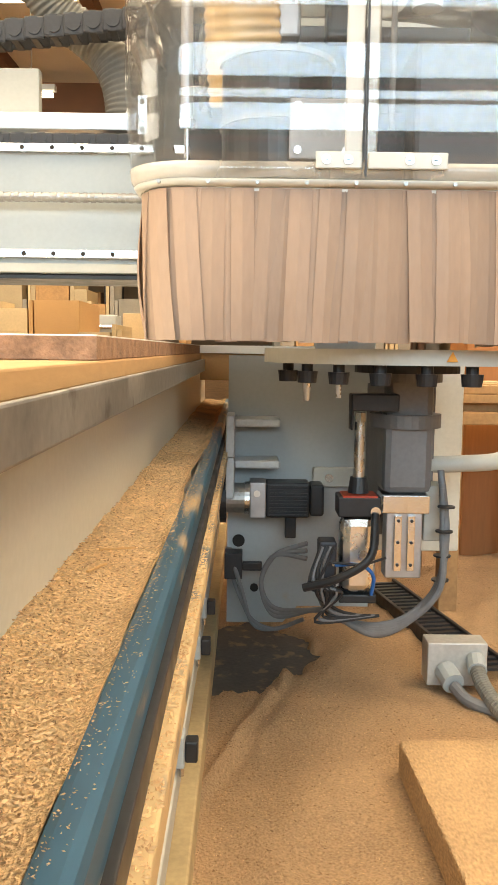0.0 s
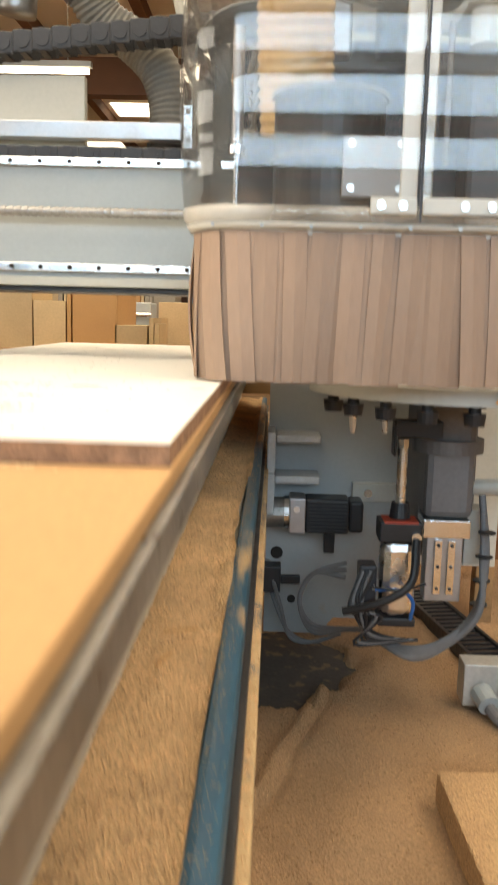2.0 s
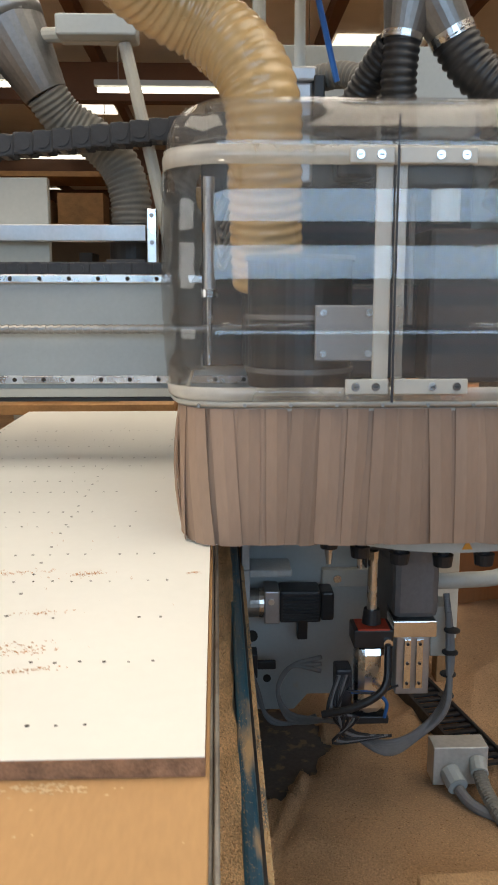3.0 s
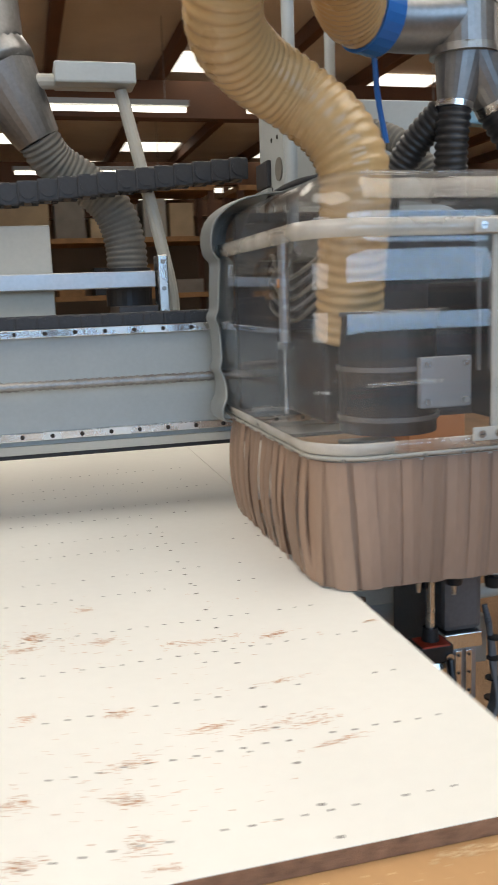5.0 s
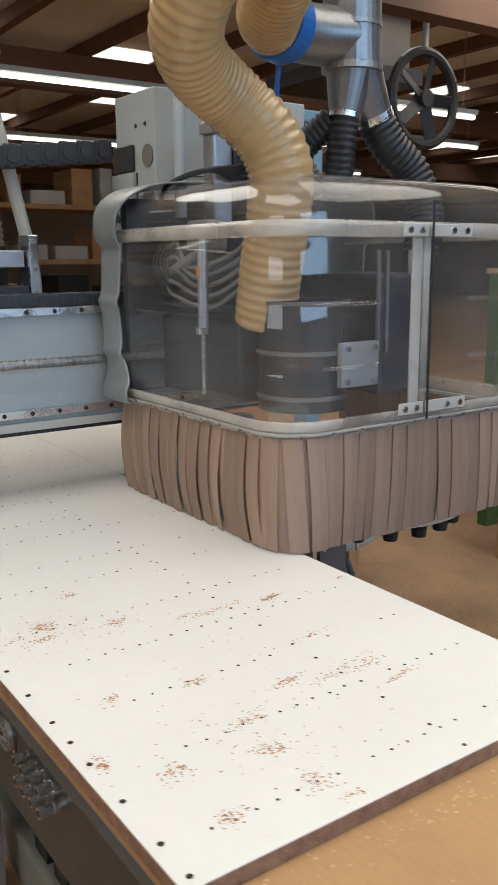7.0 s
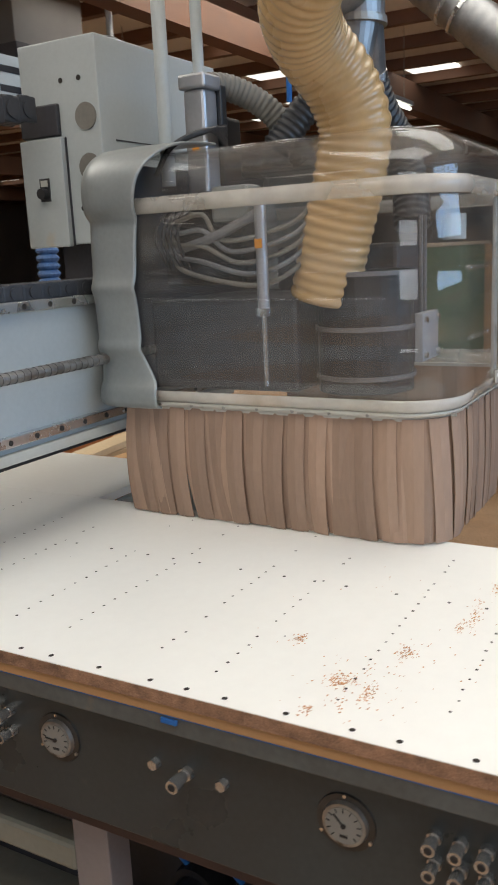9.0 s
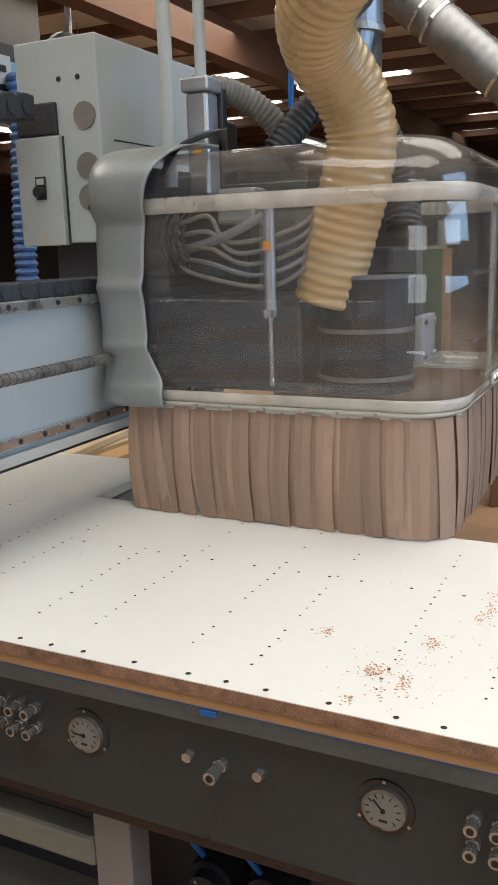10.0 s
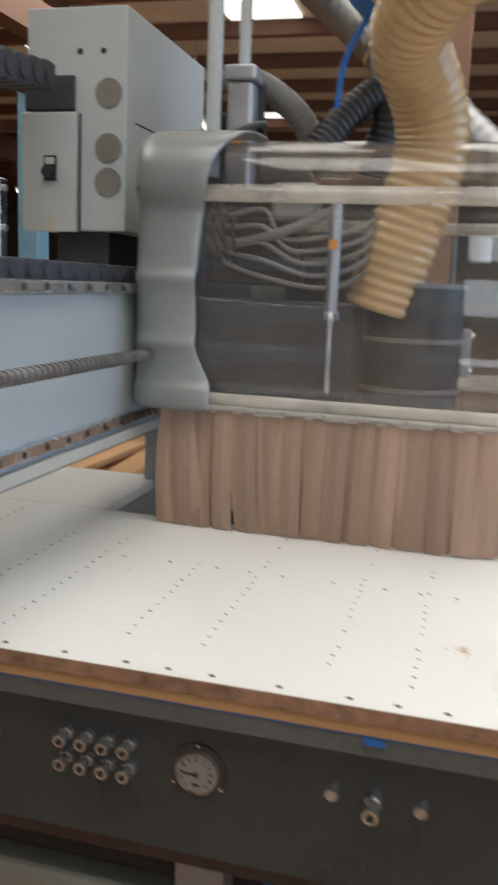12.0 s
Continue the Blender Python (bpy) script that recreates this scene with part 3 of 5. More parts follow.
def scatter(name, n, place, smin, smax, m, label, seed):
    """Many small wood chips lying on a surface, as one mesh."""
    q = random.Random(seed)
    vs, fs = [], []
    for k in range(n):
        x, y, z = place(q)
        a, sz = q.uniform(0, 6.28), q.uniform(smin, smax)
        ln = sz * q.uniform(1.0, 2.4)
        c, d = math.cos(a), math.sin(a)
        i = len(vs)
        vs += [(x + ln * c, y + ln * d, z + 0.2 * sz), (x - sz * d * 0.6, y + sz * c * 0.6, z - 0.3 * sz), (x - ln * c, y - ln * d, z + q.uniform(-0.2, 0.6) * sz), (x + sz * d * 0.6, y - sz * c * 0.6, z - 0.3 * sz), (x, y, z + 0.8 * sz)]
        fs += [(i, i + 1, i + 4), (i + 1, i + 2, i + 4), (i + 2, i + 3, i + 4), (i + 3, i, i + 4)]
    me = bpy.data.meshes.new(name)
    me.from_pydata(vs, [], fs)
    me.materials.append(m)
    tagged(new(name, me), label, "sawdust", kind="stuff")


def on_ledge(q):
    y = -0.75 + 2.6 * q.random() ** 1.5
    f = q.random()
    x = -0.043 + 0.075 * f
    return x, y, 0.662 + 0.012 * (1 - f) + 0.003 + 0.006 * noise.noise(Vector((x * 40, y * 10, 2)))


def on_floor(q):
    x, y = 0.085 + 1.1 * q.random() ** 1.3, -0.1 + 2.6 * q.random()
    return x, y, heap(x, y) + 0.0006


def on_blue(q):
    y = -0.7 + 2.2 * q.random()
    return 0.048 + 0.016 * q.random() ** 2, y, 0.6745


def on_rail(q):
    return 0.0720 + 0.014 * q.random(), -0.7 + 2.4 * q.random(), 0.6124


scatter("ledge_chips", 12000, on_ledge, 0.0005, 0.0015, CHIPM, "pale sawdust chips on the bed ledge", 1)
scatter("ledge_chips_dark", 3600, on_ledge, 0.0004, 0.0014, CHIPD, "dark sawdust chips on the bed ledge", 2)
scatter("floor_chips", 9000, on_floor, 0.0005, 0.0015, CHIPM, "pale sawdust chips on the floor", 3)
scatter("floor_chips_dark", 9000, on_floor, 0.0005, 0.0021, CHIPD, "dark sawdust chips on the floor", 4)
scatter("blue_rail_dust", 1500, on_blue, 0.0003, 0.0008, CHIPM, "sawdust sprinkled on the blue rail", 5)
scatter("rail_dust", 3000, on_rail, 0.0006, 0.0016, CHIPM, "sawdust lying on the linear rail", 6)


def clip(y):
    e = empty("limit_clip", "white and black sensor clip on the machine bed side", "sensor clip", "sensor clips", at=(0.031, y - 0.06, 0.27))
    part("block", box(0, 0.016, -0.02, 0.02, -0.02, 0.03), PAINT, e, "white plastic block")
    part("head", box(0.0165, 0.036, -0.016, 0.012, -0.012, 0.022), BLACK, e, "black head")
    part("screw", cyl((0.01, 0, -0.04), (0.01, 0, -0.02), 0.004, seg=8), BRIGHT, e)


for y in (0.49, 0.95, 1.22):
    clip(y)

# ---- gantry beam ----
BX0, BX1 = -2.6, 0.55
gantry = empty("gantry_beam", "white painted gantry beam with two linear rails and a ball screw", "gantry", at=(0, 0.005, 0.045))
part("beam", box(BX0, BX1, 1.53, 1.80, 1.045, 1.372), PAINT, gantry, "white painted beam with dust streaks")
for z0, z1 in ((1.362, 1.384), (1.084, 1.106)):
    part("linear_rail", box(BX0, BX1, 1.508, 1.5295, z0, z1, 0.002), BRIGHT, gantry, "bright ground steel rail")
    bm = bmesh.new()
    for k in range(38):
        x = BX0 + 0.05 + 0.08 * k
        cyl((x, 1.5085, (z0 + z1) / 2), (x, 1.5065, (z0 + z1) / 2), 0.0062, seg=10, bm=bm)
    part("perforation", bm, HOLE, gantry)["kind"] = "stuff"
bm = tube([(BX0, 1.47, 1.237), (BX1, 1.47, 1.237)], 0.0115, seg=12, n=2)
for k in range(150):
    x = BX0 + 0.02 * k
    cyl((x, 1.47, 1.237), (x + 0.011, 1.47, 1.237), 0.0135, seg=12, bm=bm)
part("ball_screw", bm, mat("screw_steel", (0.30, 0.29, 0.28), 0.36, 0.9, var=0.25, scale=25), gantry, "shiny ball screw")
part("lower_guard", box(BX0, BX1, 1.512, 1.528, 1.046, 1.07, 0.002), CREAM, gantry)
part("top_tray", box(BX0, BX1, 1.532, 1.70, 1.374, 1.38, 0.001), CREAM, gantry)
part("dark_underside", box(BX0, BX1, 1.54, 1.79, 1.03, 1.043, 0.002), BLACK, gantry)


def chain(name, x0, x1, y0, y1, z0, z1, slope, label):
    e = empty(name, label, "cable chain", at=(x0, (y0 + y1) / 2, z0))
    link = None
    cnt = int((x1 - x0) / 0.058)
    for k in range(cnt):
        if link is None:
            b = box(0, 0.062, -(y1 - y0) / 2, -(y1 - y0) / 2 + 0.012, 0, z1 - z0, 0.006)
            box(0, 0.062, (y1 - y0) / 2 - 0.012, (y1 - y0) / 2, 0, z1 - z0, 0.006, b)
            box(0.018, 0.04, -(y1 - y0) / 2, (y1 - y0) / 2, 0.0, 0.008, 0.002, b)
            box(0.018, 0.04, -(y1 - y0) / 2, (y1 - y0) / 2, z1 - z0 - 0.008, z1 - z0, 0.002, b)
            cyl((0.031, -(y1 - y0) / 2 - 0.004, (z1 - z0) / 2), (0.031, -(y1 - y0) / 2 + 0.002, (z1 - z0) / 2), (z1 - z0) * 0.33, seg=16, bm=b)
            link = part("link", b, CHAINM, e)
        else:
            o = new("link", link.data)
            o.parent = e
            o.location = (0.058 * k, 0, slope * 0.058 * k)
    return e


chain("cable_chain_low", -2.6, 0.5, 1.54, 1.64, 1.4255, 1.464, 0, "flat black cable chain lying on the gantry beam")
chain("cable_chain_high", -2.1, 0.16, 1.80, 1.89, 1.63, 1.695, 0.105, "dusty black cable chain running up to the carriage cabinet")

bar = empty("bracket_bar", "grey square bracket bar behind the gantry beam", "bracket", at=(0, 0, 0.030))
part("arm", box(-0.9, -0.20, 1.80, 1.85, 1.505, 1.555), ALU, bar)
part("plate", box(-0.195, -0.165, 1.77, 1.86, 1.40, 1.60), BRIGHT, bar, "bright bolted plate")
for z in (1.58, 1.50, 1.43):
    part("bolt", cyl((-0.18, 1.77, z), (-0.18, 1.762, z), 0.007, seg=6), STEEL, bar)
part("stand", box(-0.9, -0.86, 1.802, 1.85, 1.37, 1.505), ALU, bar)
cb = empty("cream_cabinet", "pale cream sheet metal cover behind the gantry", "cabinet", at=(0, 0, 0.030))
part("body", box(-0.85, -0.505, 1.862, 1.90, 1.396, 1.70, 0.004), CREAM, cb)
part("foot", box(-0.8, -0.55, 1.76, 1.895, 1.3875, 1.396, 0.002), CREAM, cb)

# ---- portal leg with its drive ----
leg = empty("portal_leg", "white painted portal leg plate carrying the drive motor", "portal leg", at=(0.030, 0.09, 0.0))
prof = [(0.055, 0.09), (0.22, 0.09), (0.262, 0.14), (0.47, 0.14), (0.47, 0.872), (0.055, 0.872)]
bm = bmesh.new()
fr = [bm.verts.new((x, 1.52, z)) for x, z in prof]
bk = [bm.verts.new((x, 1.56, z)) for x, z in prof]
bm.faces.new(fr)
bm.faces.new(bk[::-1])
for i in range(6):
    bm.faces.new((fr[i], bk[i], bk[(i + 1) % 6], fr[(i + 1) % 6]))
part("plate", bm, PAINT, leg, "white plate with dust specks")
part("neck", box(0.30, 0.47, 1.50, 1.56, 0.872, 1.04), PAINT, leg)
part("rear_panel", box(0.47, 0.74, 1.56, 1.60, 0.30, 0.872), BEDGREY, leg, "grey rear panel")
for x, z, r in ((0.088, 0.335, 0.018), (0.135, 0.195, 0.012), (0.075, 0.48, 0.01)):
    part("hole", cyl((x, 1.5195, z), (x, 1.514, z), r, seg=20), HOLE, leg)
for z in (0.70, 0.585):
    b = box(0.052, 0.075, 1.36, 1.5, z - 0.10, z + 0.012, 0.004)
    box(0.075, 0.20, 1.40, 1.518, z - 0.022, z + 0.0, 0.006, b)
    part("bracket", b, mat("pale_bracket", (0.50, 0.52, 0.52), 0.45), leg, "pale grey cast bracket")
part("wall_box", box(0.30, 0.47, 1.49, 1.518, 0.50, 0.555), CREAM, leg)
part("box_screw", cyl((0.345, 1.49, 0.527), (0.345, 1.482, 0.527), 0.012, seg=16), BRIGHT, leg)

motor = empty("servo_motor", "black finned servo motor with a bright flange block", "motor", at=(0.078, 1.515, 0.478))
part("gear_flange", cyl((-0.012, 0, 0), (0.006, 0, 0), 0.07, seg=28), BLACK, motor)
part("coupling", cyl((0.006, 0, 0), (0.06, 0, 0), 0.042, seg=24), STEEL, motor, "brown-stained steel coupling")
part("ring", cyl((0.056, 0, 0), (0.07, 0, 0), 0.046, seg=24), BRIGHT, motor)
part("flange_block", box(0.07, 0.115, -0.048, 0.048, -0.05, 0.05, 0.004), ALU, motor, "bright aluminium block")
part("block_screw", cyl((0.09, -0.049, 0.02), (0.09, -0.055, 0.02), 0.009, seg=14), BRIGHT, motor)
part("housing", box(0.115, 0.235, -0.044, 0.044, -0.048, 0.048, 0.006), BLACK, motor)
for k in range(9):
    z = -0.04 + 0.01 * k
    part("fin", box(0.125, 0.228, -0.05, -0.0442, z - 0.0022, z + 0.0022, 0.0008), BLACK, motor)
part("rear_cap", box(0.2355, 0.275, -0.042, 0.042, -0.044, 0.044, 0.008), BLACK, motor)
part("plug", box(0.17, 0.20, -0.02, 0.02, -0.11, -0.049), BLACK, motor)

sens = empty("sensor_block", "black limit sensor with two grey cables", "sensor", at=(0.10, 1.52, 0.285))
part("body", box(-0.02, 0.03, -0.03, 0.03, -0.035, 0.04), BLACK, sens)
part("arm", box(0.03, 0.085, -0.02, 0.0, -0.012, 0.012), BLACK, sens)
part("bracket", box(-0.02, 0.0, 0.03, 0.099, -0.03, 0.03), STEEL, sens)
for k in range(2):
    part("cable", tube([(0.005, -0.02, 0.01 - 0.045 * k), (0.03, -0.05, -0.06 - 0.03 * k), (0.06, -0.06, -0.15 + 0.01 * k), (0.12, -0.06, -0.165), (0.20, -0.08, -0.13)], 0.006), CABLE, sens)
col = empty("spindle_column", "grey cast square column with clamp rings and slide", "column", at=(0.015, 0.0, 0.0))
b = box(0.452, 0.572, 1.20, 1.32, 0.545, 0.836, 0.018)
part("column", b, IRON, col)
for z0, z1 in ((0.815, 0.848), (0.705, 0.738)):
    part("clamp_ring", cyl((0.512, 1.26, z0), (0.512, 1.26, z1), 0.087, seg=32), IRON, col)
part("slide_plate", box(0.462, 0.55, 1.195, 1.25, 0.34, 0.525, 0.003), ALU, col, "aluminium slide plate")
part("slide_cap", box(0.45, 0.565, 1.188, 1.27, 0.50, 0.545, 0.003), BRIGHT, col)
for x in (0.49, 0.522):
    part("guide_strip", box(x - 0.009, x + 0.009, 1.186, 1.1945, 0.36, 0.495, 0.001), BRIGHT, col)
    for z in (0.375, 0.43, 0.483):
        part("strip_bolt", cyl((x, 1.186, z), (x, 1.183, z), 0.004, seg=8), BLACK, col)
part("rear_mount", box(0.46, 0.60, 1.32, 1.56, 0.42, 0.80), IRON, col)
part("side_box", box(0.565, 0.615, 1.25, 1.33, 0.42, 0.56), CREAM, col)

ac = empty("air_cylinder", "aluminium air cylinder with bright rod and black end block", "air cylinder", at=(0.402, 1.155, 0.004))
part("barrel", box(-0.042, 0.042, -0.035, 0.035, 0.315, 0.50, 0.022), BRIGHT, ac)
part("end_block", box(-0.05, 0.05, -0.04, 0.04, 0.50, 0.548, 0.004), BLACK, ac, "black end block")
part("red_seal", box(-0.04, 0.04, -0.041, 0.03, 0.546, 0.5515, 0.001), RED, ac, "red seal")
part("lower_block", box(-0.044, 0.044, -0.038, 0.038, 0.295, 0.315, 0.003), BLACK, ac)
part("gland", cyl((0, 0, 0.553), (0, 0, 0.59), 0.025, 0.02, 20), BLACK, ac)
part("rod", cyl((0, 0, 0.59), (0, 0, 0.72), 0.0125, seg=20), BRIGHT, ac, "polished rod")
part("rod_nut", cyl((0, 0, 0.72), (0, 0, 0.742), 0.014, seg=6), BRIGHT, ac)
part("rod_bracket", box(-0.02, 0.09, -0.01, 0.05, 0.745, 0.785), BLACK, ac)
part("rod_bracket_side", box(-0.022, -0.016, -0.012, 0.04, 0.70, 0.785), BLACK, ac)
part("elbow", cyl((0.035, -0.05, 0.515), (0.035, -0.03, 0.515), 0.012, seg=14), BRIGHT, ac)
part("black_hose", tube([(0.035, -0.05, 0.51), (0.02, -0.09, 0.42), (-0.05, -0.09, 0.37), (-0.13, -0.07, 0.34)], 0.010), BLACK, ac)
part("blue_tube", tube([(-0.055, -0.05, 0.39), (0.0, -0.07, 0.395), (0.03, -0.07, 0.37), (0.03, -0.05, 0.32)], 0.0045), BLUETUBE, ac, "blue air tube")
part("tie_wire", tube([(-0.08, -0.06, 0.40), (0.0, -0.075, 0.398), (0.06, -0.06, 0.41)], 0.003), BLACK, ac)
part("valve_body", box(-0.092, -0.05, -0.03, 0.03, 0.30, 0.44, 0.006), DARK, ac)
for k in range(6):
    part("valve_cap", cyl((-0.058 - 0.013 * (k % 3), -0.03, 0.33 + 0.06 * (k // 3)), (-0.058 - 0.013 * (k % 3), -0.045, 0.33 + 0.06 * (k // 3)), 0.005, seg=10), (BRIGHT, BLACK, RED)[k % 3], ac)
for k in range(6):
    part("air_line", tube([(-0.06 - 0.006 * k, -0.04, 0.43), (-0.075 - 0.008 * k, -0.065, 0.40 - 0.012 * k), (-0.10 + 0.012 * k, -0.07, 0.33), (-0.05 - 0.01 * k, -0.055, 0.285 - 0.006 * k), (0.0 + 0.01 * k, -0.05, 0.27)], 0.004, n=6), (BLACK, CABLE, BLACK)[k % 3], ac)

cables = empty("cable_bundle", "bundle of grey cables looping under the drive", "cables", at=(0.015, 0.0, 0.0))
for k in range(5):
    o = 0.007 * k
    part("cable", tube([(0.60, 1.24 - o, 0.60 - 0.01 * k), (0.61 - o * 0.3, 1.2, 0.45), (0.585, 1.17 - o, 0.33), (0.51, 1.14, 0.262 - o * 0.5), (0.42, 1.12 - o, 0.245 - o * 0.4), (0.33, 1.15, 0.262 + o * 0.4), (0.30, 1.18 - o, 0.33), (0.33, 1.2, 0.42 - o)], 0.0085, n=7), CABLE, cables)
for k in range(3):
    part("thin_cable", tube([(0.28, 1.3, 0.36 + 0.02 * k), (0.20, 1.33, 0.36), (0.165, 1.35, 0.28), (0.2, 1.33, 0.20 + 0.01 * k), (0.29, 1.25, 0.24), (0.33, 1.2, 0.26)], 0.0065, n=7), CABLE, cables)
for k in range(4):
    part("tie", cyl((0.605 - 0.003 * k, 1.19, 0.52 - 0.06 * k), (0.605 - 0.003 * k, 1.19, 0.516 - 0.06 * k), 0.021, seg=14), BLACK, cables)

# floor cable chain, box and board
fc = empty("floor_cable_chain", "open black cable chain lying in the sawdust", "cable chain", at=(0.018, 0.06, 0.0))
step = None
for k in range(24):
    p = Vector((0.60, 2.05, 0.07)).lerp(Vector((0.76, 1.25, 0.07)), k / 23)
    if step is None:
        b = box(-0.055, 0.055, -0.009, 0.009, -0.004, 0.004, 0.001)
        box(-0.062, -0.05, -0.02, 0.02, -0.03, 0.012, 0.002, b)
        box(0.05, 0.062, -0.02, 0.02, -0.03, 0.012, 0.002, b)
        step = part("link", b, BLACK, fc)
        o = step
    else:
        o = new("link", step.data)
        o.parent = fc
    o.matrix_basis = Matrix.Translation(p) @ Matrix.Rotation(math.radians(11), 4, "Z")
jb = empty("junction_box", "scuffed aluminium junction box with cable glands", "junction box", at=(0.672, 1.249, 0.025))
part("box", box(-0.075, 0.075, -0.02, 0.05, 0.03, 0.14, 0.003), mat("scuffed_alu", (0.55, 0.53, 0.49), 0.5, 0.4, var=0.2, second=(0.35, 0.22, 0.11), mask=0.6), jb)
part("gland", cyl((-0.03, -0.02, 0.07), (-0.02, -0.07, 0.055), 0.028, seg=12), PAINT, jb, "white cable gland")
part("gland", cyl((0.045, -0.02, 0.10), (0.04, -0.06, 0.085), 0.024, seg=12), PAINT, jb, "white cable gland")
part("conduit", tube([(0.04, -0.05, 0.09), (0.045, -0.11, 0.06), (0.07, -0.22, 0.03), (0.12, -0.36, 0.022)], 0.018, pitch=0.008, depth=0.002), HOSEGREY, jb, "ribbed grey conduit")
part("conduit", tube([(-0.02, -0.07, 0.05), (0.01, -0.12, 0.03), (0.1, -0.2, 0.02)], 0.015), CABLE, jb)
wb = box(0.0, 0.30, -0.75, 0.0, 0.0, 0.07, 0.004)
wb.transform(Matrix.Translation((0.445, 0.78, 0.055)) @ Matrix.Rotation(math.radians(2), 4, "Z"))
tagged(part("timber_board", wb, mat("dusty_timber", (0.50, 0.31, 0.16), 0.95, var=0.4, scale=7, bump=1.0, fine=200, grain=1.2, stretch=(1, 0.5, 1))), "rough sawn timber board dusted with sawdust", "timber")
pipe = tube([(0.57, 1.34, 0.60), (0.68, 1.33, 0.605), (0.80, 1.33, 0.62), (0.88, 1.34, 0.70), (0.92, 1.36, 0.83)], 0.022, seg=16)
tagged(part("cream_pipe", pipe, CREAM, smooth=True), "cream painted bent pipe beside the column", "pipe")

# tool magazine
tm = empty("tool_magazine", "round cream tool magazine disc with hanging tool holders", "tool magazine", at=(0.505, 1.09, 0))
part("disc", cyl((0, 0, 0.862), (0, 0, 0.892), 0.33, seg=64), CREAM, tm, "cream disc")
part("hub", cyl((0, 0.05, 0.84), (0, 0.05, 0.862), 0.12, seg=32), BLACK, tm)
part("warning_sign", cyl((0.012, -0.331, 0.876), (0.012, -0.3335, 0.876), 0.0125, seg=3), ORANGE, tm, "small orange warning sign")
for k in range(10):
    a = math.radians(195 + 17.5 * k)
    x, y = 0.29 * math.cos(a), 0.29 * math.sin(a)
    hd = cyl((x, y, 0.861), (x, y, 0.845), 0.012, seg=14)
    cyl((x, y, 0.846), (x, y, 0.822), 0.022, 0.019, 18, hd)
    ho = part("tool_holder", hd, BLACK, tm)
    if k in (1, 2, 7, 8):
        part("cutter", cyl((x, y, 0.822), (x, y, 0.775 + 0.01 * (k % 3)), 0.006 + 0.003 * (k % 2), 0.005, 8), BRIGHT, tm, "steel cutter")

# ---- spindle head with its hood ----
HX0, HX1, HY0, HY1, HR = -0.085, 0.765, 0.664, 1.46, 0.12
HZ = 0.022
RECT = (HX0, HX1, HY0, HY1, HR)
LEV = [(1.150, 0.030), (1.160, 0.016), (1.180, 0.010), (1.200, 0.004), (1.240, 0.000), (1.288, -0.002), (1.298, 0.000), (1.308, -0.003), (1.36, -0.004), (1.428, -0.004), (1.440, -0.0015), (1.452, -0.004), (1.51, -0.002), (1.558, 0.002), (1.578, 0.007),
       (1.615, 0.008), (1.640, 0.010), (1.668, 0.022), (1.688, 0.042), (1.703, 0.072), (1.712, 0.112), (1.716, 0.17)]
head = empty("router_spindle", "router head in a clear acrylic hood with tan strip skirt", "spindle head", at=(0, 0, HZ))
SEAM = 0.333
# hood front and sides; the join of its two halves is a real gap
hood = part("hood", shell(LEV, RECT, 0.004), ACRYL, head, "scratched clear acrylic hood", smooth=True)
hood.visible_shadow = False
solid(hood, 0.004)
top = part("hood_top", box(HX0 + 0.16, HX1 - 0.16, HY0 + 0.16, HY1, 1.714, 1.718, 0), ACRYL2, head, "dusty clear hood top")
top.visible_shadow = False


def band(z0, z1, out, name, m, label="", mid=None):
    lev = []
    for z in (z0, (z0 + z1) / 2, z1):
        ins = float(np.interp(z, [q[0] for q in LEV], [q[1] for q in LEV]))
        lev.append((z, ins - out - (0.003 if z == (z0 + z1) / 2 else 0)))
    o = part(name, shell(lev, RECT, 0.004), m, head, label, smooth=True)
    return solid(o, 0.003)


MILK = clear("milky_acrylic_band", 0.42, (0.97, 0.96, 0.92), 0.12)
band(1.150, 1.186, 0.005, "lower_rail", MILK, "milky plastic lower rail")
band(1.1475, 1.158, 0.009, "lower_trim", RAIL, "white lower trim")
band(1.578, 1.612, 0.005, "upper_rail", MILK, "milky plastic upper rail")
part("seam_bar", box(SEAM - 0.034, SEAM - 0.004, HY0 + 0.013, HY0 + 0.021, 1.17, 1.60, 0.003), RAIL, head, "white upright joint bar")
part("seam_bar", box(SEAM + 0.002, SEAM + 0.022, HY0 + 0.013, HY0 + 0.021, 1.17, 1.60, 0.003), MILK, head, "milky upright joint bar")
part("seam_gap", box(SEAM - 0.003, SEAM + 0.0005, HY0 - 0.016, HY0 - 0.012, 1.16, 1.66, 0), DARK, head)
for z in (1.188, 1.594):
    for s, x0, x1 in ((0, SEAM - 0.085, SEAM - 0.006), (1, SEAM + 0.004, SEAM + 0.14)):
        pl = part("joint_plate", box(x0, x1, HY0 - 0.006, HY0 - 0.001, z - 0.014, z + 0.014, 0.002), RAIL, head, "milky screwed joint plate")
        for x in ((x0 + 0.018, x0 + 0.055) if s == 0 else (x0 + 0.07, x0 + 0.115)):
            sc = cyl((x, HY0 - 0.006, z), (x, HY0 - 0.010, z), 0.0085, 0.0075, 16)
            part("screw", sc, BRIGHT, pl)
            part("screw_slot", box(x - 0.004, x + 0.004, HY0 - 0.0108, HY0 - 0.0100, z - 0.001, z + 0.001, 0), BLACK, pl)
for k in range(10):
    x = -0.02 + 0.085 * k
    part("rivet", cyl((x, HY0 + 0.020, 1.1525), (x, HY0 + 0.008, 1.1525), 0.0035, seg=8), STEEL, head)
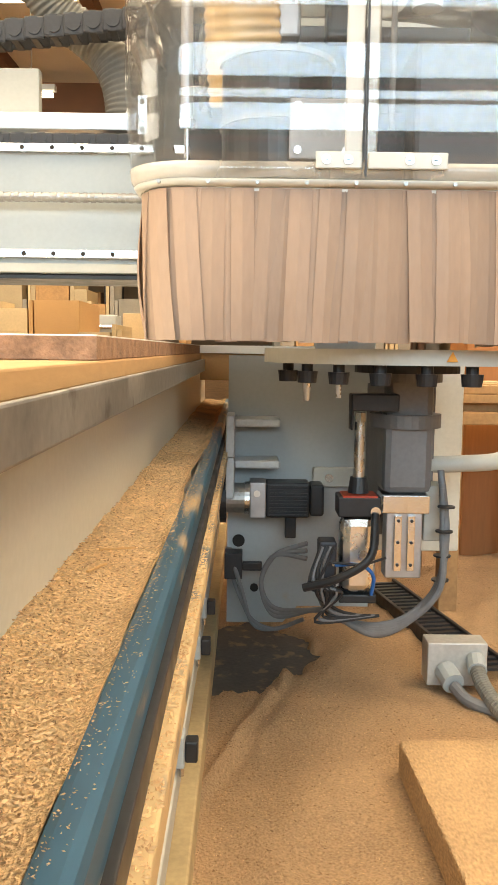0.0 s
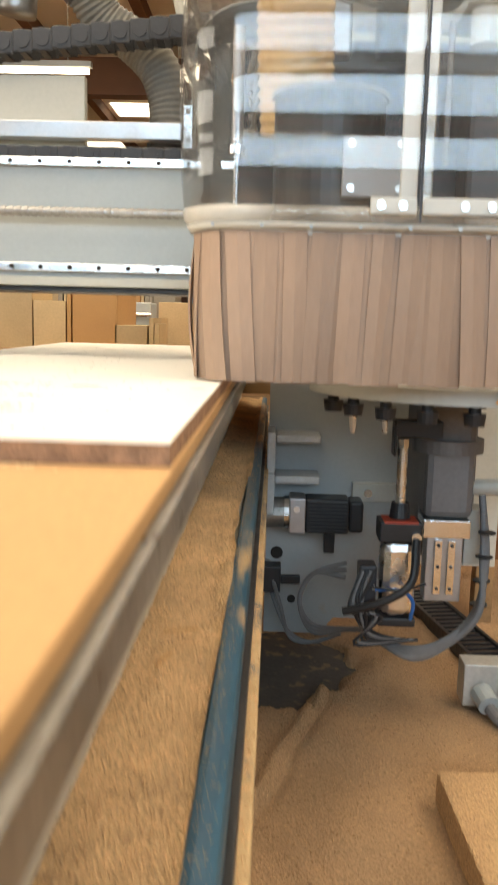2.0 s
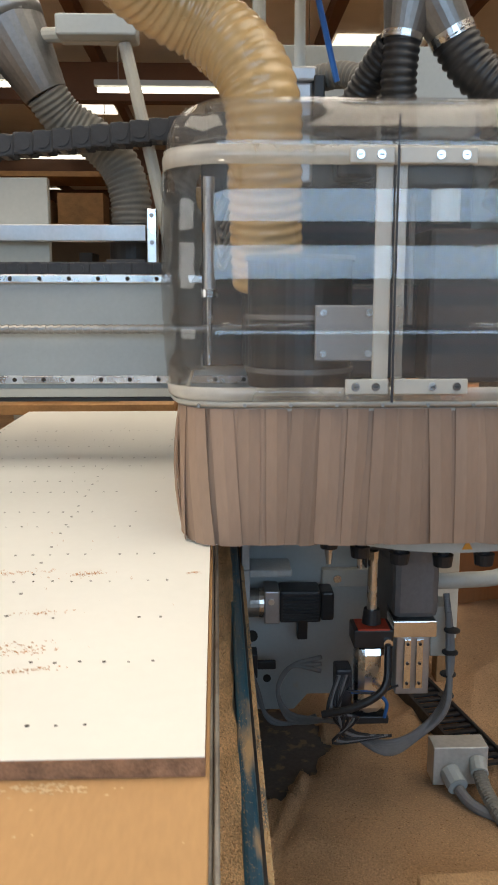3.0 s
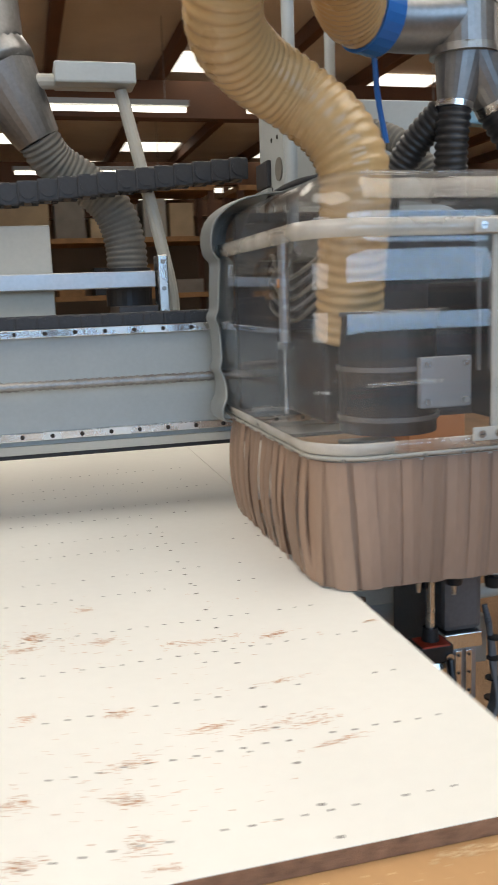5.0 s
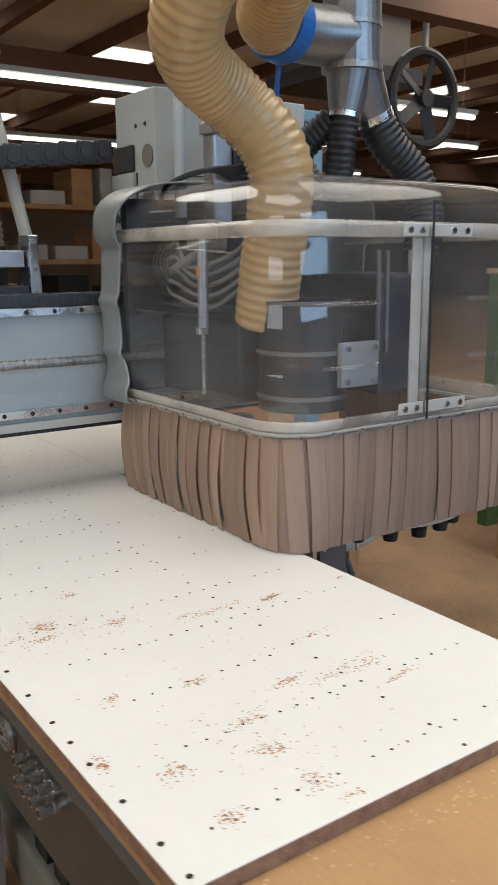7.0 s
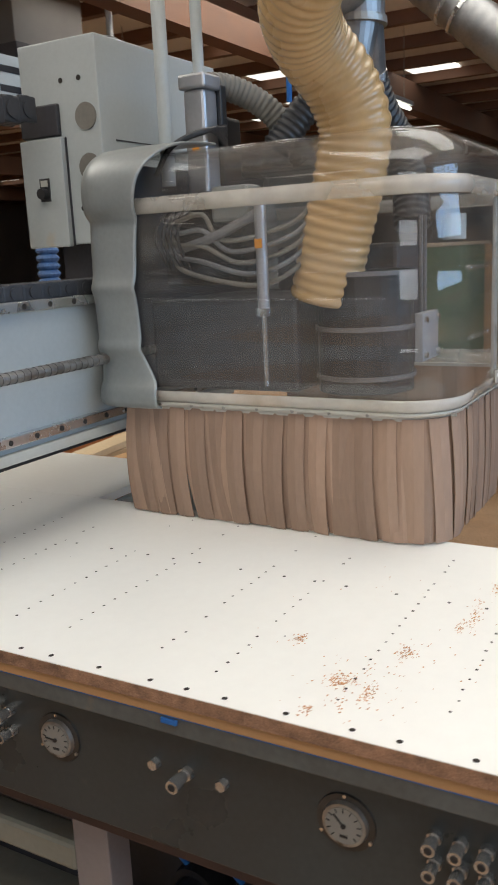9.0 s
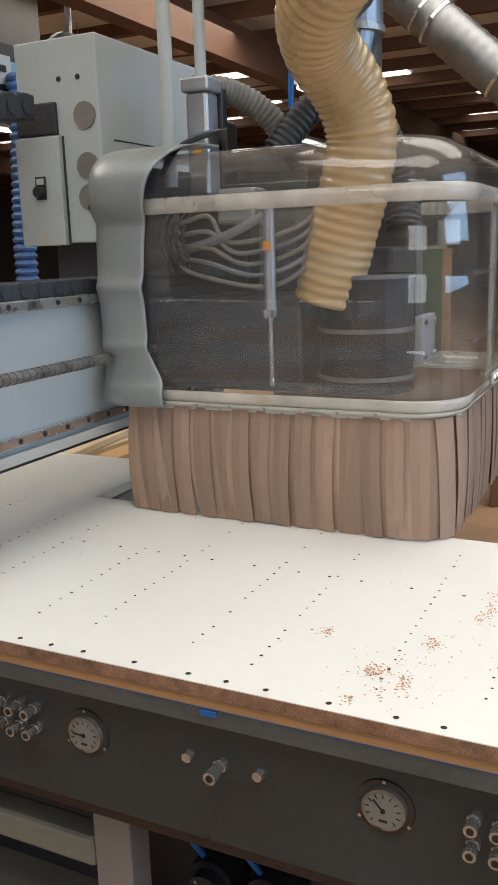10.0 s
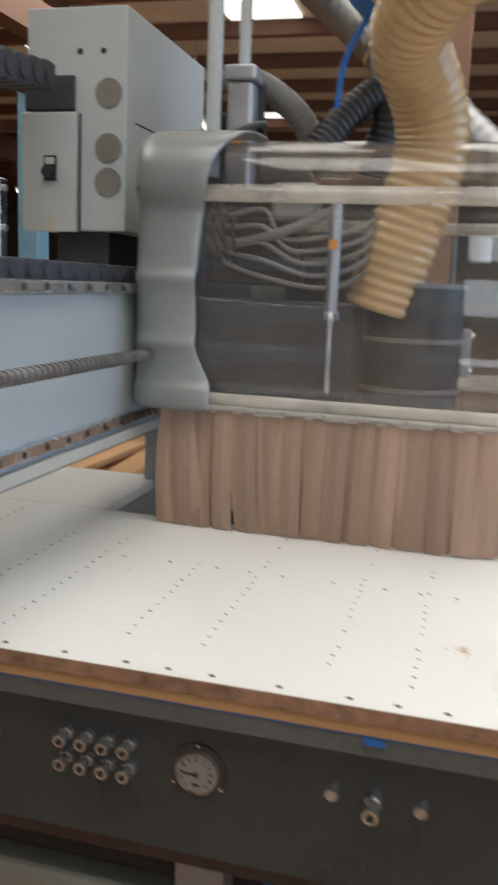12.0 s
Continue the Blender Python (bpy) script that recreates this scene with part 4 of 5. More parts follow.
for k in range(7):
    y = 0.84 + 0.085 * k
    part("rivet", cyl((HX0 + 0.030, y, 1.1525), (HX0 + 0.010, y, 1.1525), 0.0035, seg=8), STEEL, head)
# pressed slots in the front sheet
for z, x0, x1 in ((1.437, -0.0, 0.19), (1.30, 0.02, 0.18), (1.437, 0.47, 0.70), (1.30, 0.47, 0.68)):
    sl = part("pressed_rib", tube([(x0, HY0 - 0.004, z), ((x0 + x1) / 2, HY0 - 0.006, z), (x1, HY0 - 0.004, z)], 0.0045, seg=10, n=4), ACRYL, head, "pressed rib in clear sheet", smooth=True)
    sl.visible_shadow = False

# grey moulded cap at the rear
CAPLEV = [(1.150, -0.022), (1.158, -0.028), (1.192, -0.028), (1.203, -0.012), (1.240, -0.010), (1.270, -0.014), (1.280, -0.024), (1.294, -0.023), (1.304, -0.014), (1.360, -0.018), (1.405, -0.020), (1.414, -0.030), (1.428, -0.029), (1.438, -0.018), (1.50, -0.018), (1.562, -0.013), (1.572, -0.014),
          (1.584, -0.036), (1.64, -0.038), (1.676, -0.026), (1.705, 0.006), (1.724, 0.05), (1.734, 0.12)]


def cap_side(sign):
    bm = bmesh.new()
    rows = []
    xm = (HX0 + HX1) / 2
    for z, ins in [(1.146, 0.0), *CAPLEV, (1.738, 0.24)]:
        x = HX0 + ins
        front = 1.352 + float(np.interp(z, [1.15, 1.20, 1.26, 1.40, 1.56, 1.60, 1.66, 1.73], [-0.018, -0.018, 0.018, 0.022, 0.012, -0.004, -0.008, -0.06]))
        pts = [(x + 0.004, front), (x, front + 0.012), (x - 0.004, front + 0.05), (x - 0.004, 1.45), (x + 0.004, 1.49), (x + 0.03, 1.515), (x + 0.08, 1.525)]
        rows.append([bm.verts.new((xm + sign * (px - xm) * 1.0, py, z)) for px, py in pts])
    for a, b in zip(rows, rows[1:]):
        for k in range(len(a) - 1):
            bm.faces.new((a[k], a[k + 1], b[k + 1], b[k]))
    bmesh.ops.recalc_face_normals(bm, faces=bm.faces[:])
    o = part("rear_cap", bm, GREYCAP, head, "silver grey moulded end cap", smooth=True)
    md = o.modifiers.new("round", "SUBSURF")
    md.levels = md.render_levels = 1
    solid(o, 0.005)


cap_side(1)
cap_side(-1)
part("cap_screw", cyl((HX0 - 0.02, 1.50, 1.60), (HX0 - 0.008, 1.50, 1.60), 0.006, seg=10), BLACK, head)
part("back_plate", box(HX0 + 0.06, HX1 - 0.06, 1.468, 1.50, 1.16, 1.70, 0.004), DARK, head, "dark carriage plate")

# strip skirt: each strip hangs by itself
SK = []
sr = random.Random(11)
per = outline(HX0 + 0.028, HX1 - 0.028, HY0 + 0.024, 1.44, 0.095, 10)
dist = [0.0]
for a, b in zip(per, per[1:]):
    dist.append(dist[-1] + math.dist(a, b))
s = 0.0
while s < dist[-1]:
    SK.append(s)
    s += 0.0255
skirt = part("skirt_rail", shell([(1.140, 0.030), (1.149, 0.030)], RECT, 0.003), RAIL, head, "white strip holder")
solid(skirt, 0.012)


def strip_at(s, k):
    px, py = (float(np.interp(s, dist, [q[c] for q in per])) for c in (0, 1))
    qx, qy = (float(np.interp(min(s + 0.004, dist[-1]), dist, [q[c] for q in per])) for c in (0, 1))
    t = Vector((qx - px, qy - py, 0)).normalized()
    if t.length < 0.5:
        t = Vector((0, 1, 0))
    out = Vector((t.y, -t.x, 0))
    if out.dot(Vector((px - (HX0 + HX1) / 2, py - 1.1, 0))) < 0:
        out = -out
    left = px < HX0 + 0.09 and py > 0.8
    lean = sr.gauss(0, 0.005) + (0.010 * math.sin(s * 11))
    bow = sr.uniform(0.002, 0.008) + (0.016 if left else 0.002)
    inward = sr.uniform(0.002, 0.008) + (0.012 if left else 0.0)
    w = sr.uniform(0.0190, 0.0225)
    zb = 0.9012 - HZ + sr.uniform(0, 0.004)
    twist = sr.gauss(0, 0.12)
    lay = 0.0042 * (k % 2) + 0.0012 * (k % 3) - 0.003
    bm = bmesh.new()
    fr, bk = [], []
    for i in range(7):
        f = i / 6
        z = 1.1445 + (zb - 1.1445) * f
        c = Vector((px, py, z)) + t * lean * f + out * (bow * math.sin(f * 2.6) - inward * f + lay)
        td = (t + out * twist * f).normalized()
        fr.append([bm.verts.new(c + td * (w * e) + out * (0.0028 if e == 0 else 0.0)) for e in (-1, 0, 1)])
        bk.append([bm.verts.new(c + td * (w * e) - out * 0.0016) for e in (-1, 0, 1)])
    for i in range(6):
        for e in range(2):
            bm.faces.new((fr[i][e], fr[i][e + 1], fr[i + 1][e + 1], fr[i + 1][e]))
            bm.faces.new((bk[i][e + 1], bk[i][e], bk[i + 1][e], bk[i + 1][e + 1]))
        for e in (0, 2):
            bm.faces.new((fr[i][e], fr[i + 1][e], bk[i + 1][e], bk[i][e]))
    bmesh.ops.recalc_face_normals(bm, faces=bm.faces[:])
    part("skirt_strip", bm, STRIP, head, smooth=False)


for k, s in enumerate(SK):
    strip_at(s, k)

# inside the hood
spin = empty("spindle_unit", "dark spindle housing with bright fittings inside the hood", "spindle", at=(0.02, 0.015, 0.015))
part("housing", box(0.062, 0.56, 1.05, 1.455, 1.17, 1.385, 0.012), DARK, spin, "dark cast housing")
part("motor_drum", cyl((0.17, 0.93, 1.17), (0.17, 0.93, 1.44), 0.11, seg=36), BLACK, spin, "dark round drum")
for z in (1.43, 1.31, 1.20):
    part("drum_ring", cyl((0.17, 0.93, z), (0.17, 0.93, z + 0.010), 0.116, seg=36), IRON, spin)
part("grey_plate", box(0.19, 0.31, 0.80, 0.82, 1.23, 1.34, 0.003), mat("grey_plate_paint", (0.30, 0.31, 0.33), 0.5), spin, "grey bolted plate")
for x, z in ((0.205, 1.325), (0.295, 1.325), (0.205, 1.245), (0.295, 1.245)):
    part("plate_bolt", cyl((x, 0.80, z), (x, 0.793, z), 0.007, seg=10), BRIGHT, spin)
part("aux_block", box(0.45, 0.66, 0.95, 1.3, 1.17, 1.5, 0.012), DARK, spin)
part("guide_rod", cyl((-0.022, 1.09, 1.36), (-0.022, 1.09, 1.62), 0.013, seg=16), ALU, spin, "bright guide cylinder")
part("rod_collar", cyl((-0.022, 1.09, 1.355), (-0.022, 1.09, 1.372), 0.02, seg=16), BRIGHT, spin)
part("guide_pin", cyl((-0.022, 1.09, 1.20), (-0.022, 1.09, 1.356), 0.006, 0.0065, 12), BRIGHT, spin)
part("warning_sign", box(-0.0360, -0.0345, 1.081, 1.099, 1.50, 1.52, 0), ORANGE, spin, "small orange warning sign")
part("valve_bank", box(0.06, 0.13, 1.18, 1.40, 1.42, 1.62, 0.008), BLACK, spin)
part("air_block", box(0.02, 0.09, 1.14, 1.24, 1.56, 1.64, 0.01), GREYCAP, spin)
for k in range(5):
    z = 1.47 + 0.025 * k
    part("cable", tube([(0.06, 1.40 - 0.01 * k, z + 0.06), (0.02, 1.34, z), (0.0, 1.25, z - 0.03 + 0.01 * k), (0.01, 1.12 + 0.02 * k, z - 0.05), (0.03, 1.04, z - 0.02), (0.10, 1.0, z + 0.05)], 0.0055, n=6), CABLE if k % 2 else HOSEGREY, spin)
part("cable_arm", tube([(0.03, 1.36, 1.50), (0.0, 1.22, 1.53), (0.02, 1.10, 1.585)], 0.011), CABLE, spin)
for k in range(4):
    part("coil", tube([(0.05, 1.36 - 0.02 * k, 1.62), (0.0, 1.38 - 0.02 * k, 1.54), (0.02, 1.36 - 0.02 * k, 1.45)], 0.004), BLACK, spin)
for k in range(2):
    part("clear_tube", cyl((0.36 + 0.03 * k, 0.86, 1.30), (0.36 + 0.03 * k, 0.86, 1.56), 0.006, seg=10), IRON, spin)
part("filter_bowl", cyl((0.44, 0.80, 1.50), (0.44, 0.80, 1.56), 0.028, seg=20), PAINT, spin, "white filter bowl")

# ---- extraction hoses and ducts above the head ----
hz = empty("extraction_hose", "amber ribbed extraction hose entering the hood", "hose", at=(0, 0, 0))
part("hose", tube([(0.128, 1.020, 1.395), (0.120, 0.985, 1.52), (0.114, 0.942, 1.67), (0.108, 0.930, 1.76), (0.075, 0.948, 1.84), (0.0, 0.98, 1.915), (-0.10, 0.95, 1.965), (-0.178, 0.868, 2.015), (-0.19, 0.77, 2.10), (-0.13, 0.70, 2.17), (-0.03, 0.71, 2.18), (0.07, 0.88, 2.145), (0.15, 1.03, 2.12), (0.225, 1.075, 2.113)], 0.074, seg=24, n=10, pitch=0.0225, depth=0.005), HOSE, hz, "amber ribbed hose", smooth=True)
part("clamp", cyl((0.185, 1.058, 2.117), (0.238, 1.078, 2.113), 0.086, seg=28), BLUETUBE, hz, "blue tape band")
yd = empty("branch_duct", "galvanised branch duct with taped black hoses", "duct", at=(0.012, 0.0, 0.055))
part("trunk", cyl((0.42, 1.06, 2.32), (0.43, 1.06, 1.985), 0.075, seg=32), GALV, yd, smooth=False)
part("trunk_top", tube([(0.42, 1.06, 2.32), (0.43, 1.08, 2.45), (0.6, 1.2, 2.62), (1.2, 1.6, 2.9)], 0.075, seg=28), GALV, yd, smooth=True)
part("elbow", tube([(0.23, 1.08, 2.058), (0.32, 1.075, 2.055), (0.42, 1.06, 2.06)], 0.072, seg=24), GALV, yd, smooth=True)
part("seam_ring", cyl((0.4285, 1.06, 1.975), (0.4285, 1.06, 1.992), 0.080, seg=32), STEEL, yd)
part("seam_ring", cyl((0.425, 1.06, 2.08), (0.425, 1.06, 2.09), 0.079, seg=32), STEEL, yd)
part("branch", cyl((0.425, 1.06, 1.985), (0.405, 1.06, 1.86), 0.066, 0.040, 28), GALV, yd)
part("branch", cyl((0.445, 1.06, 1.985), (0.515, 1.06, 1.865), 0.066, 0.048, 28), GALV, yd)
for p, q, r in (((0.405, 1.06, 1.872), (0.403, 1.06, 1.858), 0.044), ((0.507, 1.06, 1.88), (0.517, 1.06, 1.862), 0.052)):
    part("clamp", cyl(p, q, r, seg=28), BRIGHT, yd, "steel hose clamp")
part("black_hose", tube([(0.405, 1.06, 1.865), (0.40, 1.065, 1.78), (0.41, 1.09, 1.66)], 0.036, seg=18, pitch=0.016, depth=0.005), BLACK, yd, "ribbed black hose", smooth=True)
part("black_hose", tube([(0.512, 1.06, 1.87), (0.56, 1.05, 1.80), (0.63, 1.03, 1.73), (0.66, 1.0, 1.62), (0.62, 0.98, 1.50)], 0.046, seg=18, pitch=0.018, depth=0.006), BLACK, yd, "ribbed black hose", smooth=True)
part("black_hose", tube([(0.39, 1.09, 1.86), (0.35, 1.15, 1.80), (0.30, 1.22, 1.70)], 0.034, seg=18, pitch=0.016, depth=0.005), BLACK, yd, "ribbed black hose", smooth=True)
part("blind_stub", cyl((0.44, 1.03, 2.23), (0.52, 0.96, 2.26), 0.048, seg=28), BLACK, yd, "black capped stub")
part("stub_cap", cyl((0.52, 0.96, 2.26), (0.528, 0.953, 2.263), 0.05, seg=28), GALV, yd)
part("grey_hose", tube([(0.24, 1.42, 1.86), (0.33, 1.36, 1.86), (0.40, 1.28, 1.80), (0.46, 1.22, 1.68)], 0.030, seg=16, pitch=0.014, depth=0.004), HOSEGREY, yd, "ribbed grey hose", smooth=True)
part("blue_strap", tube([(0.22, 1.10, 1.98), (0.25, 1.15, 1.90), (0.28, 1.17, 1.80)], 0.007), BLUETUBE, yd, "blue strap")

# poles and lift cylinder over the carriage
pl = empty("guide_poles", "two upright grey poles with an aluminium lift cylinder", "pole", at=(0.026, -0.02, 0.012))
part("pole", cyl((0.10, 1.44, 1.66), (0.10, 1.44, 2.7), 0.017, seg=18), PAINT, pl)
part("pole", cyl((0.20, 1.40, 1.90), (0.20, 1.40, 2.7), 0.014, seg=18), PAINT, pl)
part("lift_cylinder", box(0.168, 0.232, 1.37, 1.43, 1.64, 1.885, 0.008), ALU, pl, "aluminium lift cylinder")
part("cylinder_cap", box(0.16, 0.24, 1.362, 1.438, 1.885, 1.92, 0.006), ALU, pl)
part("warning_sign", box(0.167, 0.1675, 1.39, 1.41, 1.74, 1.76, 0), ORANGE, pl, "orange warning sign")
part("side_valve", box(0.232, 0.26, 1.36, 1.39, 1.80, 1.90, 0.004), BLACK, pl)
part("valve_cluster", box(0.30, 0.40, 1.40, 1.50, 1.66, 1.84, 0.01), BLACK, pl)
for k in range(5):
    part("hose", tube([(0.31, 1.40, 1.84 - 0.02 * k), (0.24, 1.36, 1.80 - 0.01 * k), (0.12, 1.33, 1.78), (0.02, 1.37, 1.74), (0.02, 1.42, 1.68)], 0.0065, n=6), BLACK, pl)

cc = empty("carriage_cabinet", "pale grey carriage cabinet with round caps and a key switch", "cabinet", at=(0.117, 0.053, 0.010))
part("body", box(0.06, 0.64, 1.60, 1.86, 1.54, 2.055, 0.004), PAINT, cc)
part("lower_box", box(0.042, 0.0598, 1.722, 1.866, 1.535, 1.815, 0.003), PAINT, cc, "narrow cabinet door")
for z in (1.86, 1.735, 1.655):
    part("round_cap", cyl((0.06, 1.645, z), (0.056, 1.645, z), 0.034, seg=28), HOSEGREY, cc, "round grey cap")
for y in (1.66, 1.72):
    part("hole", cyl((0.06, y, 1.955), (0.0585, y, 1.955), 0.007, seg=12), HOLE, cc)
part("door_gap", box(0.0575, 0.0595, 1.716, 1.7215, 1.535, 1.815, 0), DARK, cc)
part("switch_plate", box(0.038, 0.0418, 1.772, 1.806, 1.655, 1.715, 0.001), BLACK, cc)
part("switch_label", box(0.0370, 0.0379, 1.777, 1.801, 1.694, 1.710, 0), CREAM, cc)
part("switch", cyl((0.038, 1.789, 1.675), (0.020, 1.789, 1.675), 0.014, seg=18), BLACK, cc, "black key switch")
part("bracket", box(0.045, 0.0598, 1.73, 1.86, 1.82, 1.90, 0.004), DARK, cc)
part("support", box(0.10, 0.40, 1.66, 1.80, 1.415, 1.56), DARK, cc)
part("door_seam", box(0.12, 0.40, 1.5985, 1.5998, 1.80, 1.803, 0), DARK, cc)

# ---- behind the machine ----
gd = empty("grey_flex_duct", "large grey flexible duct behind the gantry", "duct", at=(0, 0, 0.030))
part("duct", tube([(-0.52, 1.95, 1.97), (-0.47, 1.98, 1.90), (-0.38, 2.0, 1.84), (-0.30, 2.0, 1.76), (-0.265, 2.0, 1.66), (-0.26, 2.0, 1.56)], 0.062, seg=22, pitch=0.018, depth=0.006), HOSEGREY, gd, smooth=True)
part("metal_cone", cyl((-0.515, 1.95, 1.96), (-0.62, 1.93, 2.16), 0.07, 0.115, 28), GALV, gd, "galvanised cone")
part("riser", tube([(-0.62, 1.93, 2.16), (-0.66, 1.93, 2.4), (-0.66, 1.93, RZ - 0.3)], 0.115, seg=24), GALV, gd, smooth=True)
part("side_branch", tube([(-0.66, 1.95, 2.2), (-0.72, 1.95, 2.05), (-0.74, 1.96, 1.9)], 0.06, seg=18), GALV, gd, smooth=True)
part("flat_collar", cyl((-0.26, 2.0, 1.57), (-0.26, 2.0, 1.45), 0.075, seg=28), BLACK, gd)
part("stand", box(-0.32, -0.20, 1.77, 2.05, 1.3955, 1.45), DARK, gd)
sp = empty("slanted_post", "cream slanted steel post with a lamp arm", "post", at=(0, 0, 0.030))
part("post", tube([(-0.262, 1.90, 2.10), (-0.20, 1.90, 1.82), (-0.14, 1.90, 1.53), (-0.13, 1.90, 1.4)], 0.020, seg=12), CREAM, sp)
part("foot", box(-0.16, -0.10, 1.77, 1.93, 1.3875, 1.41), CREAM, sp)
part("arm", tube([(-1.8, 1.9, 2.10), (-0.8, 1.9, 2.115), (-0.27, 1.9, 2.125)], 0.022, seg=12), CREAM, sp)
part("lamp_box", box(-0.46, -0.22, 1.83, 1.95, 2.105, 2.165, 0.006), PAINT, sp, "white lamp box")


def stack(name, x0, x1, y, z0, n, tmax, seed, m, lab):
    q = random.Random(seed)
    x = x0
    e = empty(name, lab, "boards", "board stacks", at=(0, 0, 0))
    while x < x1:
        w = q.choice((0.018, 0.022, 0.03, 0.09, 0.16, 0.22))
        hh = q.uniform(0.5, 1.0) * tmax
        dd = q.uniform(0.25, 0.6)
        b = box(x, x + w, y, y + dd, z0, z0 + hh, 0.001)
        part("board", b, m[q.randrange(len(m))], e)
        x += w + q.uniform(0.001, 0.012)


def bench(x0, x1, y0, y1, z):
    e = empty("work_bench", "wooden work bench behind the machine", "bench", "benches", at=(0, 0, 0))
    part("top", box(x0, x1, y0, y1, z - 0.05, z), WOOD, e)
    for x in (x0 + 0.06, x1 - 0.06):
        for y in (y0 + 0.06, y1 - 0.06):
            part("leg", box(x - 0.04, x + 0.04, y - 0.04, y + 0.04, GZ - 0.01, z - 0.05), WOOD, e)


GREYB = mat("grey_board", (0.28, 0.25, 0.21), 0.8, each=0.2)
bench(-2.6, -0.2, 3.3, 4.3, 0.84)
stack("board_stack", -2.4, -0.72, 3.4, 0.84, 0, 0.30, 3, [PALE, PALE, MDF], "pale boards stacked upright on a bench")
stack("board_stack", -0.7, -0.5, 3.4, 0.84, 0, 0.2, 5, [PALE, GREYB], "short pale offcuts standing on a bench")
bench(-3.0, 2.4, 5.2, 6.2, 0.8)
stack("board_stack", -2.6, -0.7, 5.4, 0.8, 0, 0.75, 7, [GREYB, PALE, WOOD], "dark and pale boards leaning on a bench")
stack("board_stack", 0.4, 1.3, 5.5, 0.8, 0, 0.5, 9, [GREYB, PALE, WOOD], "mixed boards standing on a bench")
o = part("panel_leaning", box(-0.62, -0.28, 4.4, 4.44, 0.78, 1.10), PALE)
tagged(o, "pale cut panel leaning by the bench", "panel")
tagged(part("crate", box(-0.66, -0.24, 4.46, 5.0, GZ - 0.01, 0.95), MDF), "plain brown crate behind the leaning panel", "crate")
mo = empty("monitor", "small lit blue monitor on the far bench", "monitor", at=(-0.36, 5.3, 0.8))
part("stand", box(-0.03, 0.03, -0.02, 0.05, 0, 0.22), BLACK, mo)
part("case", box(-0.16, 0.16, -0.02, 0.03, 0.2, 0.42, 0.006), BLACK, mo)
part("screen", box(-0.145, 0.145, -0.0235, -0.0205, 0.215, 0.405, 0), SCREEN, mo, "blue lit screen")
em = empty("edge_machine", "pale grey woodworking machine beside the bench", "machine", at=(-0.8, 4.6, 0))
part("body", box(-0.5, 0.15, 0, 0.5, GZ - 0.01, 0.95, 0.01), CREAM, em)
part("head", box(-0.45, 0.1, 0.05, 0.3, 0.952, 1.10, 0.01), PAINT, em)
part("rod", cyl((-0.45, 0.02, 1.02), (0.1, 0.02, 1.02), 0.015, seg=10), BRIGHT, em)

pq = random.Random(21)
for k in range(9):
    zz = 0.70 + 0.028 * (k // 3)
    b = box(-0.45, 0.45, -0.05, 0.05, 0, 0.026, 0.002)
    b.transform(Matrix.Translation((0.95 + pq.uniform(-0.06, 0.06), 1.95 + 0.22 * (k % 3) + pq.uniform(-0.03, 0.03), zz)) @ Matrix.Rotation(pq.uniform(-0.1, 0.1), 4, "Z"))
    tagged(part("timber_offcut", b, (WOOD, MDF, PALE)[k % 3]), "sawn timber offcut lying on a low trestle", "timber", "timber offcuts")
tr = empty("low_trestle", "low wooden trestle holding timber offcuts", "trestle", at=(0, 0, 0))
part("top", box(0.62, 1.28, 1.85, 2.5, 0.66, 0.70), WOOD, tr)
for x, y in ((0.8, 1.9), (1.22, 1.9), (0.8, 2.45), (1.22, 2.45)):
    part("leg", box(x - 0.03, x + 0.03, y - 0.03, y + 0.03, GZ - 0.01, 0.66), WOOD, tr)

# tall shelf of boards along the far wall
for k, (x0, x1) in enumerate(((-9, -5.5), (-5, -1.5), (-1, 2.5), (3, 6.5), (7, 10.5))):
    e = empty("storage_rack", "tall storage rack packed with boards and crates", "rack", "storage racks", at=(0, 0, 0))
    for x in (x0, x1):
        for y in (13.2, 14.2):
            part("post", box(x - 0.05, x + 0.05, y - 0.05, y + 0.05, GZ - 0.01, 3.4), BEAM, e)
    for z in (0.6, 1.5, 2.4, 3.2):
        part("shelf", box(x0 - 0.05, x1 + 0.05, 13.1, 14.3, z, z + 0.08), WOOD, e)
    q = random.Random(40 + k)
    for z in (0.68, 1.58, 2.48):
        x = x0 + 0.1
        while x < x1 - 0.5:
            w = q.uniform(0.2, 0.8)
            part("crate", box(x, x + w, 13.3, 14.1, z, z + q.uniform(0.2, 0.65)), (PALE, GREYB, WOOD, BLACK, CREAM)[q.randrange(5)], e)
            x += w + q.uniform(0.02, 0.2)

tagged(part("timber_post", box(1.02, 1.30, 2.6, 2.9, GZ - 0.02, 0.98, 0.01), POST), "orange-brown timber post standing in sawdust", "post")
gs = empty("green_screen_wall", "dark green painted machine guard panel", "guard panel", at=(0, 0, 0))
part("panel", box(2.12, 5.2, 1.9, 1.96, 0.25, 1.48), GREEN, gs)
part("top_edge", box(2.12, 5.2, 1.88, 1.98, 1.481, 1.505), PALE, gs)
for x in (2.24, 3.4, 5.16):
    part("post", box(x - 0.04, x + 0.04, 1.84, 1.899, GZ - 0.01, 1.48), WOOD, gs)
od = empty("overhead_duct", "long galvanised spiral duct under the roof", "duct", at=(0, 0, 0))
DA, DB = Vector((2.2, 1.75, 2.87)), Vector((2.2, 0.70, 1.94))
part("duct", tube([DA, (DA + DB) / 2, DB], 0.095, seg=24, pitch=0.05, depth=0.004), GALV, od, smooth=True)
